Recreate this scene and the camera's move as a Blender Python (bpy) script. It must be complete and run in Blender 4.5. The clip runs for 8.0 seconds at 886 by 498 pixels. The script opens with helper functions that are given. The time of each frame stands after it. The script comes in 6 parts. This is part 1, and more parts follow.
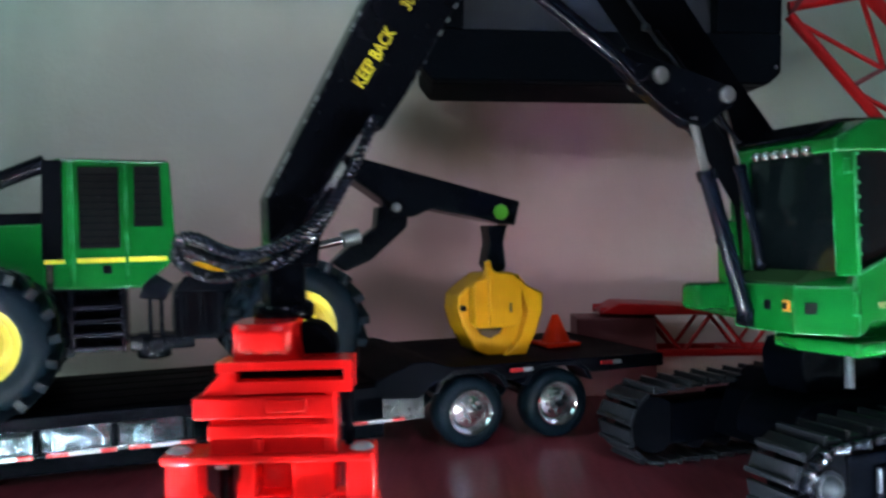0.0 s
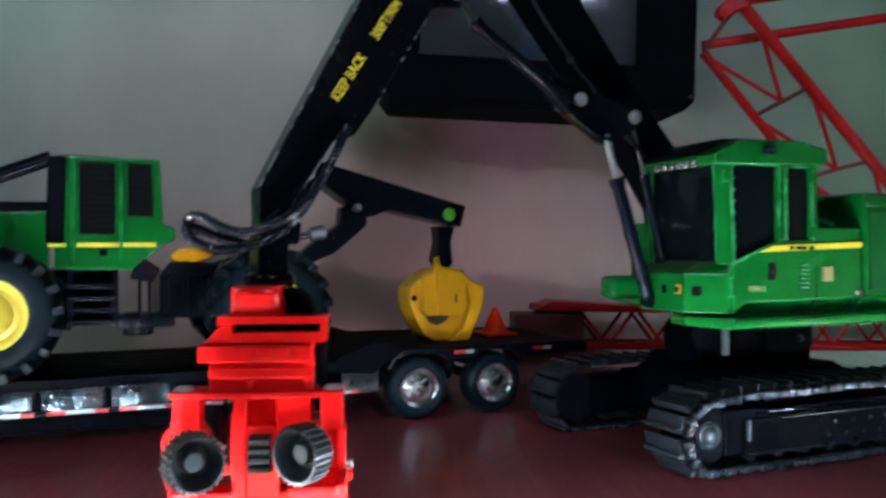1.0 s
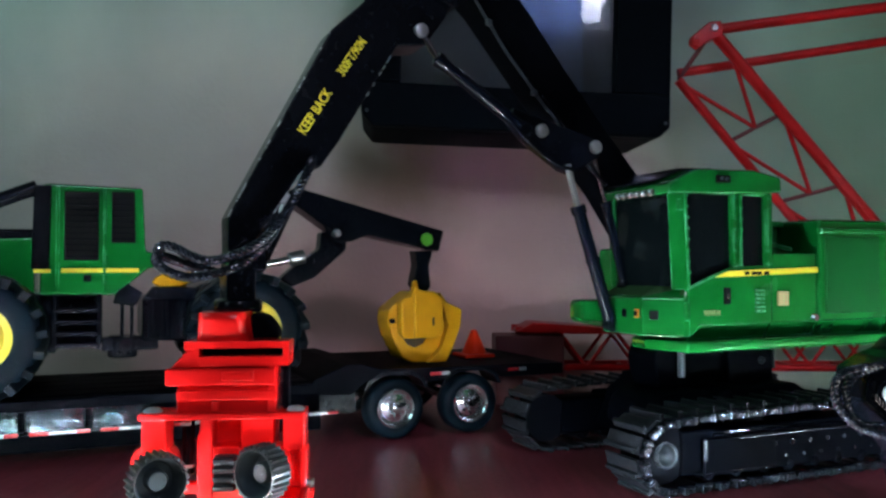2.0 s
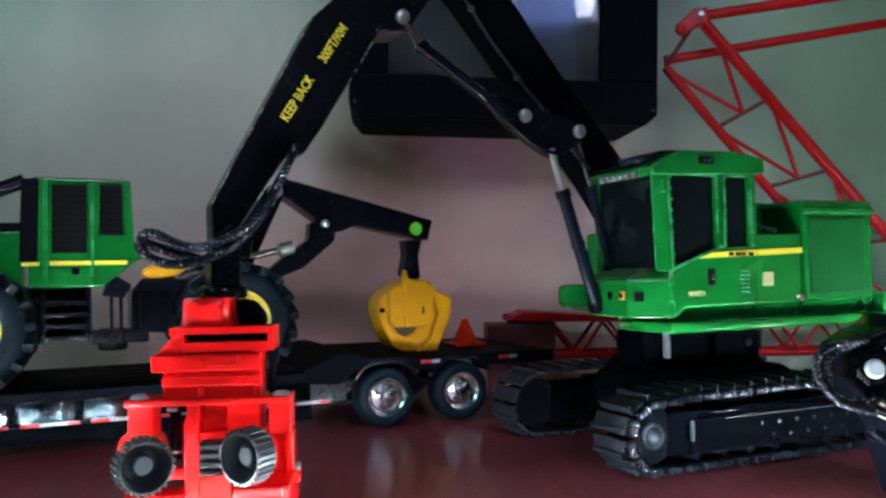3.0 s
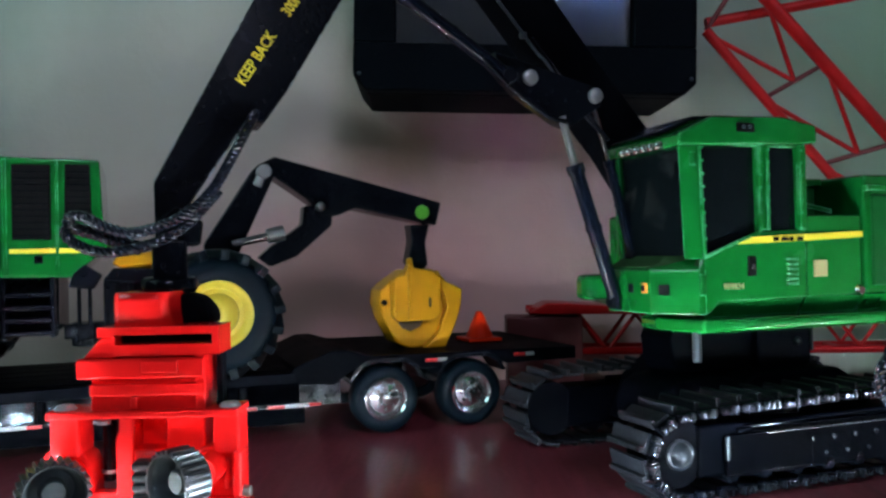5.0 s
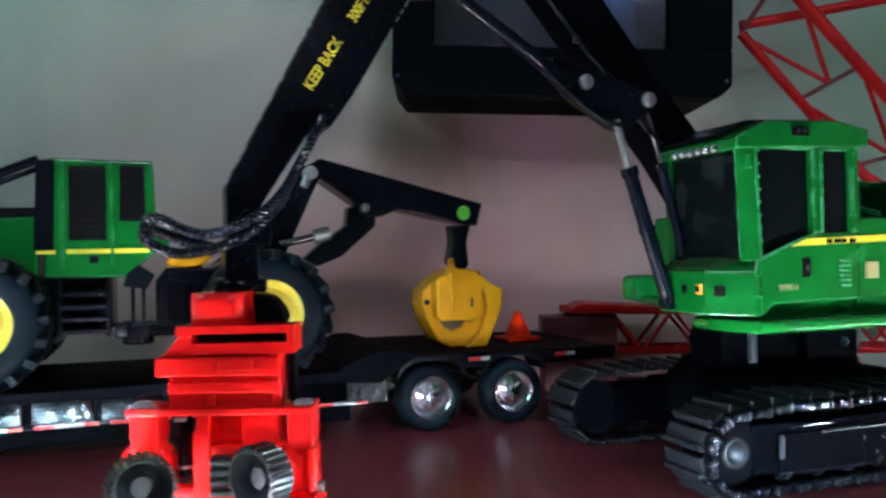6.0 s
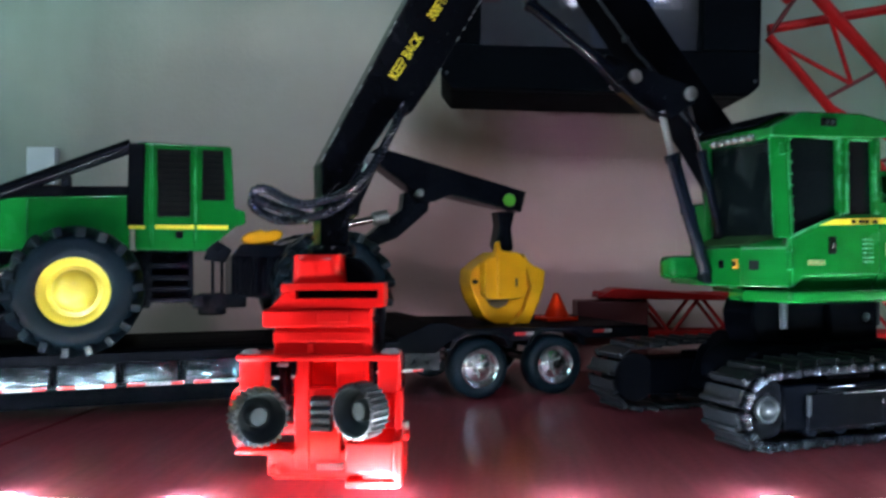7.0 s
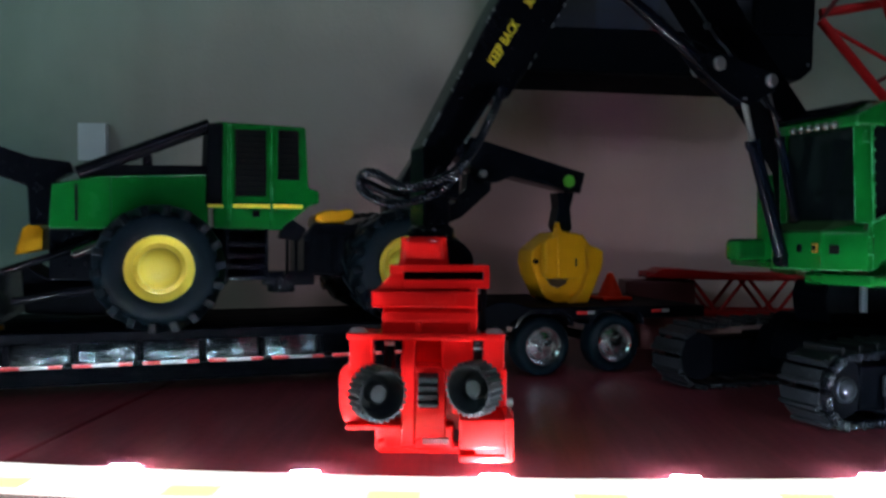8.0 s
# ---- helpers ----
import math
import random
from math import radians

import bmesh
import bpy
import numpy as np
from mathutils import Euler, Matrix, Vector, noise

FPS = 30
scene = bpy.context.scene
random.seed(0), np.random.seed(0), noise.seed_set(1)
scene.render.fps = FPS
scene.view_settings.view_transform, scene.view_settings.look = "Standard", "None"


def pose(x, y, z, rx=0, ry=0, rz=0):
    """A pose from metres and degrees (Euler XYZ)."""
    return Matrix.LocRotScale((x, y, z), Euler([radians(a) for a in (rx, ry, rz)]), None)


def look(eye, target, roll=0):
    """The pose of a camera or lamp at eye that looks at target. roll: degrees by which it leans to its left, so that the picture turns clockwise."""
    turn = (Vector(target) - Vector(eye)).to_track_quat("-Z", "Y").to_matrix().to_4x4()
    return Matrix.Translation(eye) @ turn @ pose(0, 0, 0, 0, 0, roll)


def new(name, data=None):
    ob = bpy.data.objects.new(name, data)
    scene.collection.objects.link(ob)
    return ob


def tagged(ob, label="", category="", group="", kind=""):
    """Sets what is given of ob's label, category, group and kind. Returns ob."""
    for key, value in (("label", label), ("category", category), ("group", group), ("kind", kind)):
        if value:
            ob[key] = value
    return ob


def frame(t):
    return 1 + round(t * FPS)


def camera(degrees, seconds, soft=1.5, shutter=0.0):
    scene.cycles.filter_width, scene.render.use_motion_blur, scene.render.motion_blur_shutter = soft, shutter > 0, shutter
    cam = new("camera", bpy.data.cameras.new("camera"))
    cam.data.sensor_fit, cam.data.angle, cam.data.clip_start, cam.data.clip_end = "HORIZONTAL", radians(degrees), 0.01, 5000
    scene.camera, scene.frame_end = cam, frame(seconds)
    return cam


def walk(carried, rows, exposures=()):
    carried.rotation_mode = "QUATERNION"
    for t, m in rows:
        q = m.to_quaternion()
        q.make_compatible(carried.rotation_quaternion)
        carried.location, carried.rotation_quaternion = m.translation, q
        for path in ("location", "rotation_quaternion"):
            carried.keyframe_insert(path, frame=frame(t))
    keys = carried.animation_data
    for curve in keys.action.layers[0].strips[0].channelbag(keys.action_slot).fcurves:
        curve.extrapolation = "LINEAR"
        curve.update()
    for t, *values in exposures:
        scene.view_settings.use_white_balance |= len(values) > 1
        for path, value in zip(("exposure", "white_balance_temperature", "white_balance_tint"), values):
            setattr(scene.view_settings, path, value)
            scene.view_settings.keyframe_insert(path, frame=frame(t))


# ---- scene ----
cam = camera(57.36, 8.0, soft=2.5, shutter=0.5)
PATH = [
    (0, (0.00660, 0.00954, 0.05349), (-0.0190, 1.0090, 0.0350), -1.39),
    (0.2, (0.00028, 0.00520, 0.05530), (-0.0255, 1.0046, 0.0362), -1.14),
    (0.5, (-0.00716, -0.01162, 0.04126), (-0.0053, 0.9884, 0.0449), 0.54),
    (0.8, (0.00088, -0.01847, 0.04511), (0.0134, 0.9813, 0.0267), -0.18),
    (1, (0.00547, -0.02022, 0.04741), (0.0437, 0.9790, 0.0520), -0.12),
    (1.2, (0.01009, -0.02056, 0.04843), (0.0582, 0.9782, 0.0562), -0.66),
    (2.3, (0.01719, -0.02973, 0.04888), (0.0435, 0.9693, 0.0829), -0.11),
    (2.5, (0.02067, -0.03029, 0.04653), (0.0536, 0.9686, 0.0811), -0.47),
    (2.7, (0.02131, -0.02874, 0.04762), (0.0570, 0.9704, 0.0709), -1.27),
    (3, (0.01695, -0.02808, 0.04614), (0.0497, 0.9711, 0.0710), -1.11),
    (3.2, (0.01648, -0.02594, 0.04711), (0.0267, 0.9738, 0.0698), -1.52),
    (3.5, (0.01459, -0.01625, 0.04479), (0.0089, 0.9836, 0.0614), -1.24),
    (3.8, (0.01393, -0.01276, 0.04521), (-0.0213, 0.9866, 0.0478), -1.03),
    (4, (0.01417, -0.00968, 0.04087), (-0.0223, 0.9894, 0.0635), -0.38),
    (4.2, (0.01789, -0.00490, 0.04136), (-0.0162, 0.9943, 0.0603), -0.62),
    (4.5, (0.02450, -0.00416, 0.04158), (-0.0174, 0.9947, 0.0645), -0.54),
    (4.7, (0.02991, -0.00365, 0.04451), (-0.0003, 0.9959, 0.0536), -1.13),
    (5.8, (0.02103, -0.00231, 0.04733), (-0.0035, 0.9973, 0.0584), -1.25),
    (6, (0.01901, -0.00617, 0.04687), (-0.0164, 0.9932, 0.0551), -1.10),
    (6.2, (0.01671, -0.00858, 0.04883), (-0.0247, 0.9906, 0.0518), -1.51),
    (6.5, (0.01674, -0.01946, 0.04527), (-0.0336, 0.9792, 0.0551), -0.41),
    (6.8, (0.01366, -0.02470, 0.04436), (-0.0387, 0.9737, 0.0639), -0.72),
    (7, (0.00870, -0.02505, 0.04057), (-0.0413, 0.9736, 0.0538), -0.29),
    (7.2, (0.00598, -0.02495, 0.04047), (-0.0549, 0.9732, 0.0375), -0.45),
    (7.5, (0.00119, -0.02326, 0.03875), (-0.0460, 0.9756, 0.0375), -0.11),
    (7.8, (-0.00759, -0.02611, 0.03887), (-0.0524, 0.9727, 0.0223), -0.26),
    (8, (-0.01111, -0.03046, 0.04217), (-0.0576, 0.9683, 0.0239), 0.21),
]
EXPOSURES = [(0.0, 0.25), (0.5, 0.0), (1.0, -0.08), (2.5, 0.05), (3.0, 0.2), (3.5, 0.1), (4.0, -0.05), (4.5, 0.0), (6.0, 0.15), (6.5, -0.08), (7.0, 0.15), (7.5, -0.28), (8.0, -1.1)]
walk(cam, [(t, look(eye, target, roll)) for t, eye, target, roll in PATH], EXPOSURES)

# ---- world and light ----
world = bpy.data.worlds.new("sky")
scene.world = world
world.use_nodes = True
wn = world.node_tree.nodes
sky = wn.new("ShaderNodeTexSky")
sky.sky_type, sky.sun_disc, sky.sun_elevation, sky.sun_rotation = "NISHITA", False, radians(38), radians(200)
world.node_tree.links.new(sky.outputs[0], wn["Background"].inputs["Color"])
wn["Background"].inputs["Strength"].default_value = 0.1


def window_light(name, m, wide, high, watts, colour):
    """Daylight that comes in by a window's opening."""
    lamp = bpy.data.lights.new(name, "AREA")
    lamp.shape, lamp.size, lamp.size_y, lamp.energy, lamp.color = "RECTANGLE", wide, high, watts, colour
    ob = new(name, lamp)
    ob.matrix_world = m
    return ob


# the left source is unseen, added as cyan-tinted fill light
window_light("fill_left", look((-1.34, -0.90, 1.02), (0, 0.1, 0.05)), 0.8, 0.78, 6.8, (0.56, 0.97, 1.02))
window_light("daylight_front", look((0.70, -2.02, 1.14), (0.1, 0.2, 0.05)), 0.36, 0.54, 17.2, (0.84, 0.87, 1.13))


# ---- materials ----
def material(name):
    mat = bpy.data.materials.new(name)
    mat.use_nodes = True
    return mat, mat.node_tree.nodes, mat.node_tree.links, mat.node_tree.nodes["Principled BSDF"]


def surface(name, colour, rough=0.4, metal=0.0, vary=0.15, big=60.0, fine=1500.0, bump=0.05, coat=0.0, spec=0.5, dark=0.6, wear=0.0, wear_colour=(0.35, 0.33, 0.3), edge=None, rim=0.0004):
    """Paint, plastic, metal or rubber with dust and mottling at two scales and a fine relief."""
    mat, n, l, p = material(name)
    co = n.new("ShaderNodeTexCoord")
    a, b = n.new("ShaderNodeTexNoise"), n.new("ShaderNodeTexNoise")
    a.inputs["Scale"].default_value, a.inputs["Detail"].default_value = big, 5
    b.inputs["Scale"].default_value, b.inputs["Detail"].default_value = fine, 3
    for t in (a, b):
        l.new(co.outputs["Object"], t.inputs["Vector"])
    ramp = n.new("ShaderNodeValToRGB")
    ramp.color_ramp.elements[0].position, ramp.color_ramp.elements[1].position = 0.3, 0.7
    low = tuple(c * (1 - vary) * (1 - vary * (1 - dark)) for c in colour)
    ramp.color_ramp.elements[0].color, ramp.color_ramp.elements[1].color = (*low, 1), (*colour, 1)
    l.new(a.outputs["Fac"], ramp.inputs["Fac"])
    out = ramp.outputs["Color"]
    if wear:
        geo = n.new("ShaderNodeMapRange")
        geo.inputs["From Min"].default_value, geo.inputs["From Max"].default_value = 0.64, 0.70
        geo.inputs["To Max"].default_value = wear
        mix = n.new("ShaderNodeMix")
        mix.data_type = "RGBA"
        l.new(b.outputs["Fac"], geo.inputs["Value"])
        l.new(geo.outputs["Result"], mix.inputs["Factor"])
        l.new(out, mix.inputs["A"])
        mix.inputs["B"].default_value = (*wear_colour, 1)
        out = mix.outputs["Result"]
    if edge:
        # highlights painted along the edges, in broken runs; on black also chipped paint
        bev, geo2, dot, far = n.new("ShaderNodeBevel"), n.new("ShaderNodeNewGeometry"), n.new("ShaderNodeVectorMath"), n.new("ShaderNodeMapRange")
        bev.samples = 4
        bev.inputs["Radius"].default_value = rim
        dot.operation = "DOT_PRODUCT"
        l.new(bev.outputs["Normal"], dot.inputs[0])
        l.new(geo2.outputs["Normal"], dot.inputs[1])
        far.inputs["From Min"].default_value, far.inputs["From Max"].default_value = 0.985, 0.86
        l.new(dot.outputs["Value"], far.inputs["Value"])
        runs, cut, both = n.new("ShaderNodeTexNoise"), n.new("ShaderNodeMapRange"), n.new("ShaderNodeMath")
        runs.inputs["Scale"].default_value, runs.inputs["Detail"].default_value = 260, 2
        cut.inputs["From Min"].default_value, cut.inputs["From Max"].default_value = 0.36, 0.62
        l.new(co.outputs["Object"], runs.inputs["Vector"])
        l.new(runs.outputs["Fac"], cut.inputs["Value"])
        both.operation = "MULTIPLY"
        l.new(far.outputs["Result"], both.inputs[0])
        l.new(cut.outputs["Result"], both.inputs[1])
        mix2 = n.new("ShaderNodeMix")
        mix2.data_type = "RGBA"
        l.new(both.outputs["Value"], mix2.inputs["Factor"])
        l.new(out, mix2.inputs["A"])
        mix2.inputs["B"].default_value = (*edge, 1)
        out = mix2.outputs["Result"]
    l.new(out, p.inputs["Base Color"])
    rr = n.new("ShaderNodeMapRange")
    rr.inputs["To Min"].default_value, rr.inputs["To Max"].default_value = max(0.02, rough - 0.12 * (rough > 0.1)), min(1, rough + 0.14)
    l.new(a.outputs["Fac"], rr.inputs["Value"])
    l.new(rr.outputs["Result"], p.inputs["Roughness"])
    p.inputs["Metallic"].default_value, p.inputs["Coat Weight"].default_value = metal, coat
    p.inputs["Coat Roughness"].default_value, p.inputs["Specular IOR Level"].default_value = 0.08, spec
    bp = n.new("ShaderNodeBump")
    bp.inputs["Strength"].default_value, bp.inputs["Distance"].default_value = bump, 0.0006
    l.new(b.outputs["Fac"], bp.inputs["Height"])
    l.new(bp.outputs["Normal"], p.inputs["Normal"])
    return mat


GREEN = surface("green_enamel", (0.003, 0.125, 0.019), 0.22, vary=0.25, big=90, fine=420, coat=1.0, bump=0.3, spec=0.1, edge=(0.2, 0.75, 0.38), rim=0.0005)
# lighter than the body's green, to paint in the rivets' glints
RIVET = surface("rivet_green", (0.03, 0.26, 0.09), 0.22, metal=0.2, vary=0.2)
GREEN_DARK = surface("green_mesh", (0.003, 0.080, 0.014), 0.5, spec=0.12, vary=0.25, fine=2600, bump=0.3)
DUSTY_GREEN = surface("dusty_green", (0.030, 0.075, 0.026), 0.7, spec=0.1, vary=0.35, bump=0.2)
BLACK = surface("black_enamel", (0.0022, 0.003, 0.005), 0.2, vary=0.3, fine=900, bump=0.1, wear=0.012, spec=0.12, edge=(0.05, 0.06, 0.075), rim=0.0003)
FRAME_BLACK = surface("undercarriage_black", (0.001, 0.0015, 0.0028), 0.5, vary=0.4, fine=900, bump=0.1, spec=0.01)
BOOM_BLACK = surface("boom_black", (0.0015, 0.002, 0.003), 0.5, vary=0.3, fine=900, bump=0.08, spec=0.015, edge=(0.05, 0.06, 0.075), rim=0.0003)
RAM_BLACK = surface("ram_black", (0.0022, 0.004, 0.009), 0.16, vary=0.3, fine=900, bump=0.05, spec=0.3)
DARK_STEEL = surface("dark_steel", (0.07, 0.085, 0.10), 0.32, metal=0.7, vary=0.4, bump=0.12)
BLACK_MATT = surface("black_plastic", (0.002, 0.0025, 0.004), 0.6, spec=0.02, vary=0.3, bump=0.1)
TRACK = surface("track_metal", (0.012, 0.014, 0.018), 0.42, spec=0.2, vary=0.4, bump=0.15, wear=0.2, wear_colour=(0.14, 0.15, 0.17))
HOSE = surface("hose_sleeve", (0.008, 0.011, 0.018), 0.2, vary=0.3, bump=0.05, spec=0.5)
LINK = surface("link_metal", (0.10, 0.12, 0.15), 0.13, metal=0.95, vary=0.6, big=240, bump=0.12)
RUBBER = surface("rubber", (0.002, 0.006, 0.010), 0.38, spec=0.07, vary=0.4, bump=0.12, wear=0.1, wear_colour=(0.08, 0.09, 0.1))
LUG = surface("lug_rubber", (0.004, 0.008, 0.012), 0.34, spec=0.2, vary=0.4, bump=0.15)
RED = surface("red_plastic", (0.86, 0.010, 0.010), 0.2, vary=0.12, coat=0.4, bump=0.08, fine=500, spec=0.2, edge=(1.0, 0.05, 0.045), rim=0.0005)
CRANE_RED = surface("crane_red", (0.46, 0.008, 0.009), 0.34, vary=0.3, bump=0.08, spec=0.2)
RED_DARK = surface("dark_red", (0.13, 0.016, 0.018), 0.5, vary=0.25, bump=0.1)
YELLOW = surface("yellow_enamel", (0.74, 0.32, 0.006), 0.34, spec=0.2, vary=0.2, bump=0.05, edge=(0.9, 0.5, 0.06), rim=0.0004)
RIM = surface("rim_yellow", (0.66, 0.50, 0.05), 0.35, vary=0.12, bump=0.04, coat=0.2)
CHROME = surface("chrome", (0.75, 0.75, 0.76), 0.14, metal=1.0, vary=0.1, bump=0.03)
STEEL = surface("steel", (0.44, 0.44, 0.43), 0.36, metal=0.9, vary=0.25, bump=0.08)
WHEEL_STEEL = surface("roller_metal", (0.17, 0.185, 0.20), 0.3, metal=0.75, vary=0.5, bump=0.15, wear=0.3)
DISH = surface("dish_metal", (0.09, 0.118, 0.132), 0.36, metal=0.5, vary=0.5, bump=0.1)
HUB = surface("hub_metal", (0.04, 0.052, 0.056), 0.5, metal=0.3, vary=0.5, bump=0.15, spec=0.3)
ORANGE = surface("orange_plastic", (1.0, 0.04, 0.006), 0.4, spec=0.12, vary=0.1, bump=0.05)
DECAL_YELLOW = surface("decal_yellow", (0.85, 0.66, 0.03), 0.45, vary=0.1, bump=0.0)
DECAL_WHITE = surface("decal_white", (0.42, 0.44, 0.44), 0.4, vary=0.2, bump=0.0)
DECAL_RED = surface("decal_red", (0.6, 0.02, 0.02), 0.3, vary=0.15, bump=0.0)
DECAL_GREEN = surface("decal_green", (0.10, 0.42, 0.03), 0.4, vary=0.1, bump=0.0)
GOLD = surface("decal_gold", (0.55, 0.45, 0.2), 0.35, metal=0.3, vary=0.2, bump=0.0)
ORANGE_DECAL = surface("decal_orange", (0.7, 0.28, 0.03), 0.4, vary=0.1, bump=0.0)
SLOT = surface("slot_black", (0.004, 0.004, 0.004), 0.7, spec=0.08, vary=0.2, bump=0.0)
# brown that stands in for shade inside the grapple's gap and slot
GAP_SHADE = surface("gap_shade", (0.075, 0.035, 0.012), 0.45, vary=0.4, bump=0.1)
CARD = surface("pale_card", (0.72, 0.82, 0.8), 0.6, vary=0.1, bump=0.1)
STRIP = surface("white_strip", (0.85, 0.85, 0.82), 0.35, vary=0.06, bump=0.05)
SCREEN_FRAME = surface("frame_black", (0.0018, 0.003, 0.0045), 0.5, spec=0.012, vary=0.3, big=25, bump=0.06, wear=0.04)
PLASTER = surface("room_paint", (0.10, 0.09, 0.09), 0.75, vary=0.1, big=3, fine=200, bump=0.2)
FLOORING = surface("room_floor", (0.16, 0.1, 0.07), 0.5, vary=0.3, big=5, fine=90, bump=0.2)


def glass_material(name, colour, rough, trans):
    mat, n, l, p = material(name)
    p.inputs["Base Color"].default_value, p.inputs["Roughness"].default_value = (*colour, 1), rough
    p.inputs["Transmission Weight"].default_value, p.inputs["IOR"].default_value = trans, 1.45
    return mat


def cloth_material():
    """Thin blue curtain cloth with woven stripes; the daylight behind shines through it."""
    mat, n, l, p = material("blue_curtain")
    co, mp, w = n.new("ShaderNodeTexCoord"), n.new("ShaderNodeMapping"), n.new("ShaderNodeTexNoise")
    mp.inputs["Scale"].default_value = (40, 40, 1.5)
    w.inputs["Scale"].default_value, w.inputs["Detail"].default_value = 1.0, 4
    l.new(co.outputs["Object"], mp.inputs["Vector"])
    l.new(mp.outputs["Vector"], w.inputs["Vector"])
    ramp = n.new("ShaderNodeValToRGB")
    ramp.color_ramp.elements[0].color, ramp.color_ramp.elements[1].color = (0.12, 0.16, 0.34, 1), (0.30, 0.46, 0.80, 1)
    ramp.color_ramp.elements[0].position, ramp.color_ramp.elements[1].position = 0.35, 0.65
    l.new(w.outputs["Fac"], ramp.inputs["Fac"])
    l.new(ramp.outputs["Color"], p.inputs["Base Color"])
    p.inputs["Roughness"].default_value = 0.85
    thin, mix = n.new("ShaderNodeBsdfTranslucent"), n.new("ShaderNodeMixShader")
    l.new(ramp.outputs["Color"], thin.inputs["Color"])
    mix.inputs["Fac"].default_value = 0.6
    l.new(p.outputs["BSDF"], mix.inputs[1])
    l.new(thin.outputs["BSDF"], mix.inputs[2])
    l.new(mix.outputs["Shader"], n["Material Output"].inputs["Surface"])
    return mat


CURTAIN = cloth_material()
SMOKED = glass_material("smoked_glass", (0.016, 0.026, 0.030), 0.06, 0.8)
PANE = glass_material("clear_glass", (0.95, 0.97, 0.97), 0.02, 1.0)


def glow(name, colour, strength):
    mat, n, l, p = material(name)
    p.inputs["Base Color"].default_value = (0.8, 0.75, 0.5, 1)
    p.inputs["Emission Color"].default_value, p.inputs["Emission Strength"].default_value = (*colour, 1), strength
    return mat


GLOW_BAND = glow("band_glow", (1.0, 0.98, 0.94), 3.0)
PHOSPHOR = glow("phosphor_glow", (1.0, 0.92, 0.50), 2.3)
LED = glow("led_glow", (0.74, 0.88, 1.0), 2200.0)


def wood(name, dark, light, rough, along=(14, 1.2, 14), size=26.0):
    mat, n, l, p = material(name)
    co, mp = n.new("ShaderNodeTexCoord"), n.new("ShaderNodeMapping")
    mp.inputs["Scale"].default_value = along
    w, f = n.new("ShaderNodeTexNoise"), n.new("ShaderNodeTexNoise")
    w.inputs["Scale"].default_value, w.inputs["Detail"].default_value, w.inputs["Distortion"].default_value = size, 8, 0.8
    f.inputs["Scale"].default_value, f.inputs["Detail"].default_value = 700, 3
    l.new(co.outputs["Object"], mp.inputs["Vector"])
    l.new(mp.outputs["Vector"], w.inputs["Vector"])
    l.new(co.outputs["Object"], f.inputs["Vector"])
    ramp = n.new("ShaderNodeValToRGB")
    ramp.color_ramp.elements[0].color, ramp.color_ramp.elements[1].color = (*dark, 1), (*light, 1)
    ramp.color_ramp.elements[0].position, ramp.color_ramp.elements[1].position = 0.3, 0.72
    l.new(w.outputs["Fac"], ramp.inputs["Fac"])
    l.new(ramp.outputs["Color"], p.inputs["Base Color"])
    rr = n.new("ShaderNodeMapRange")
    rr.inputs["To Min"].default_value, rr.inputs["To Max"].default_value = rough - 0.06, rough + 0.12
    l.new(f.outputs["Fac"], rr.inputs["Value"])
    l.new(rr.outputs["Result"], p.inputs["Roughness"])
    bp = n.new("ShaderNodeBump")
    bp.inputs["Strength"].default_value, bp.inputs["Distance"].default_value = 0.006, 0.0002
    l.new(w.outputs["Fac"], bp.inputs["Height"])
    l.new(bp.outputs["Normal"], p.inputs["Normal"])
    return mat


TABLE_WOOD = wood("mahogany_varnish", (0.19, 0.028, 0.042), (0.31, 0.054, 0.072), 0.3)
PANEL_WOOD = wood("panel_wood", (0.05, 0.012, 0.01), (0.10, 0.025, 0.018), 0.4, along=(14, 14, 1.2))


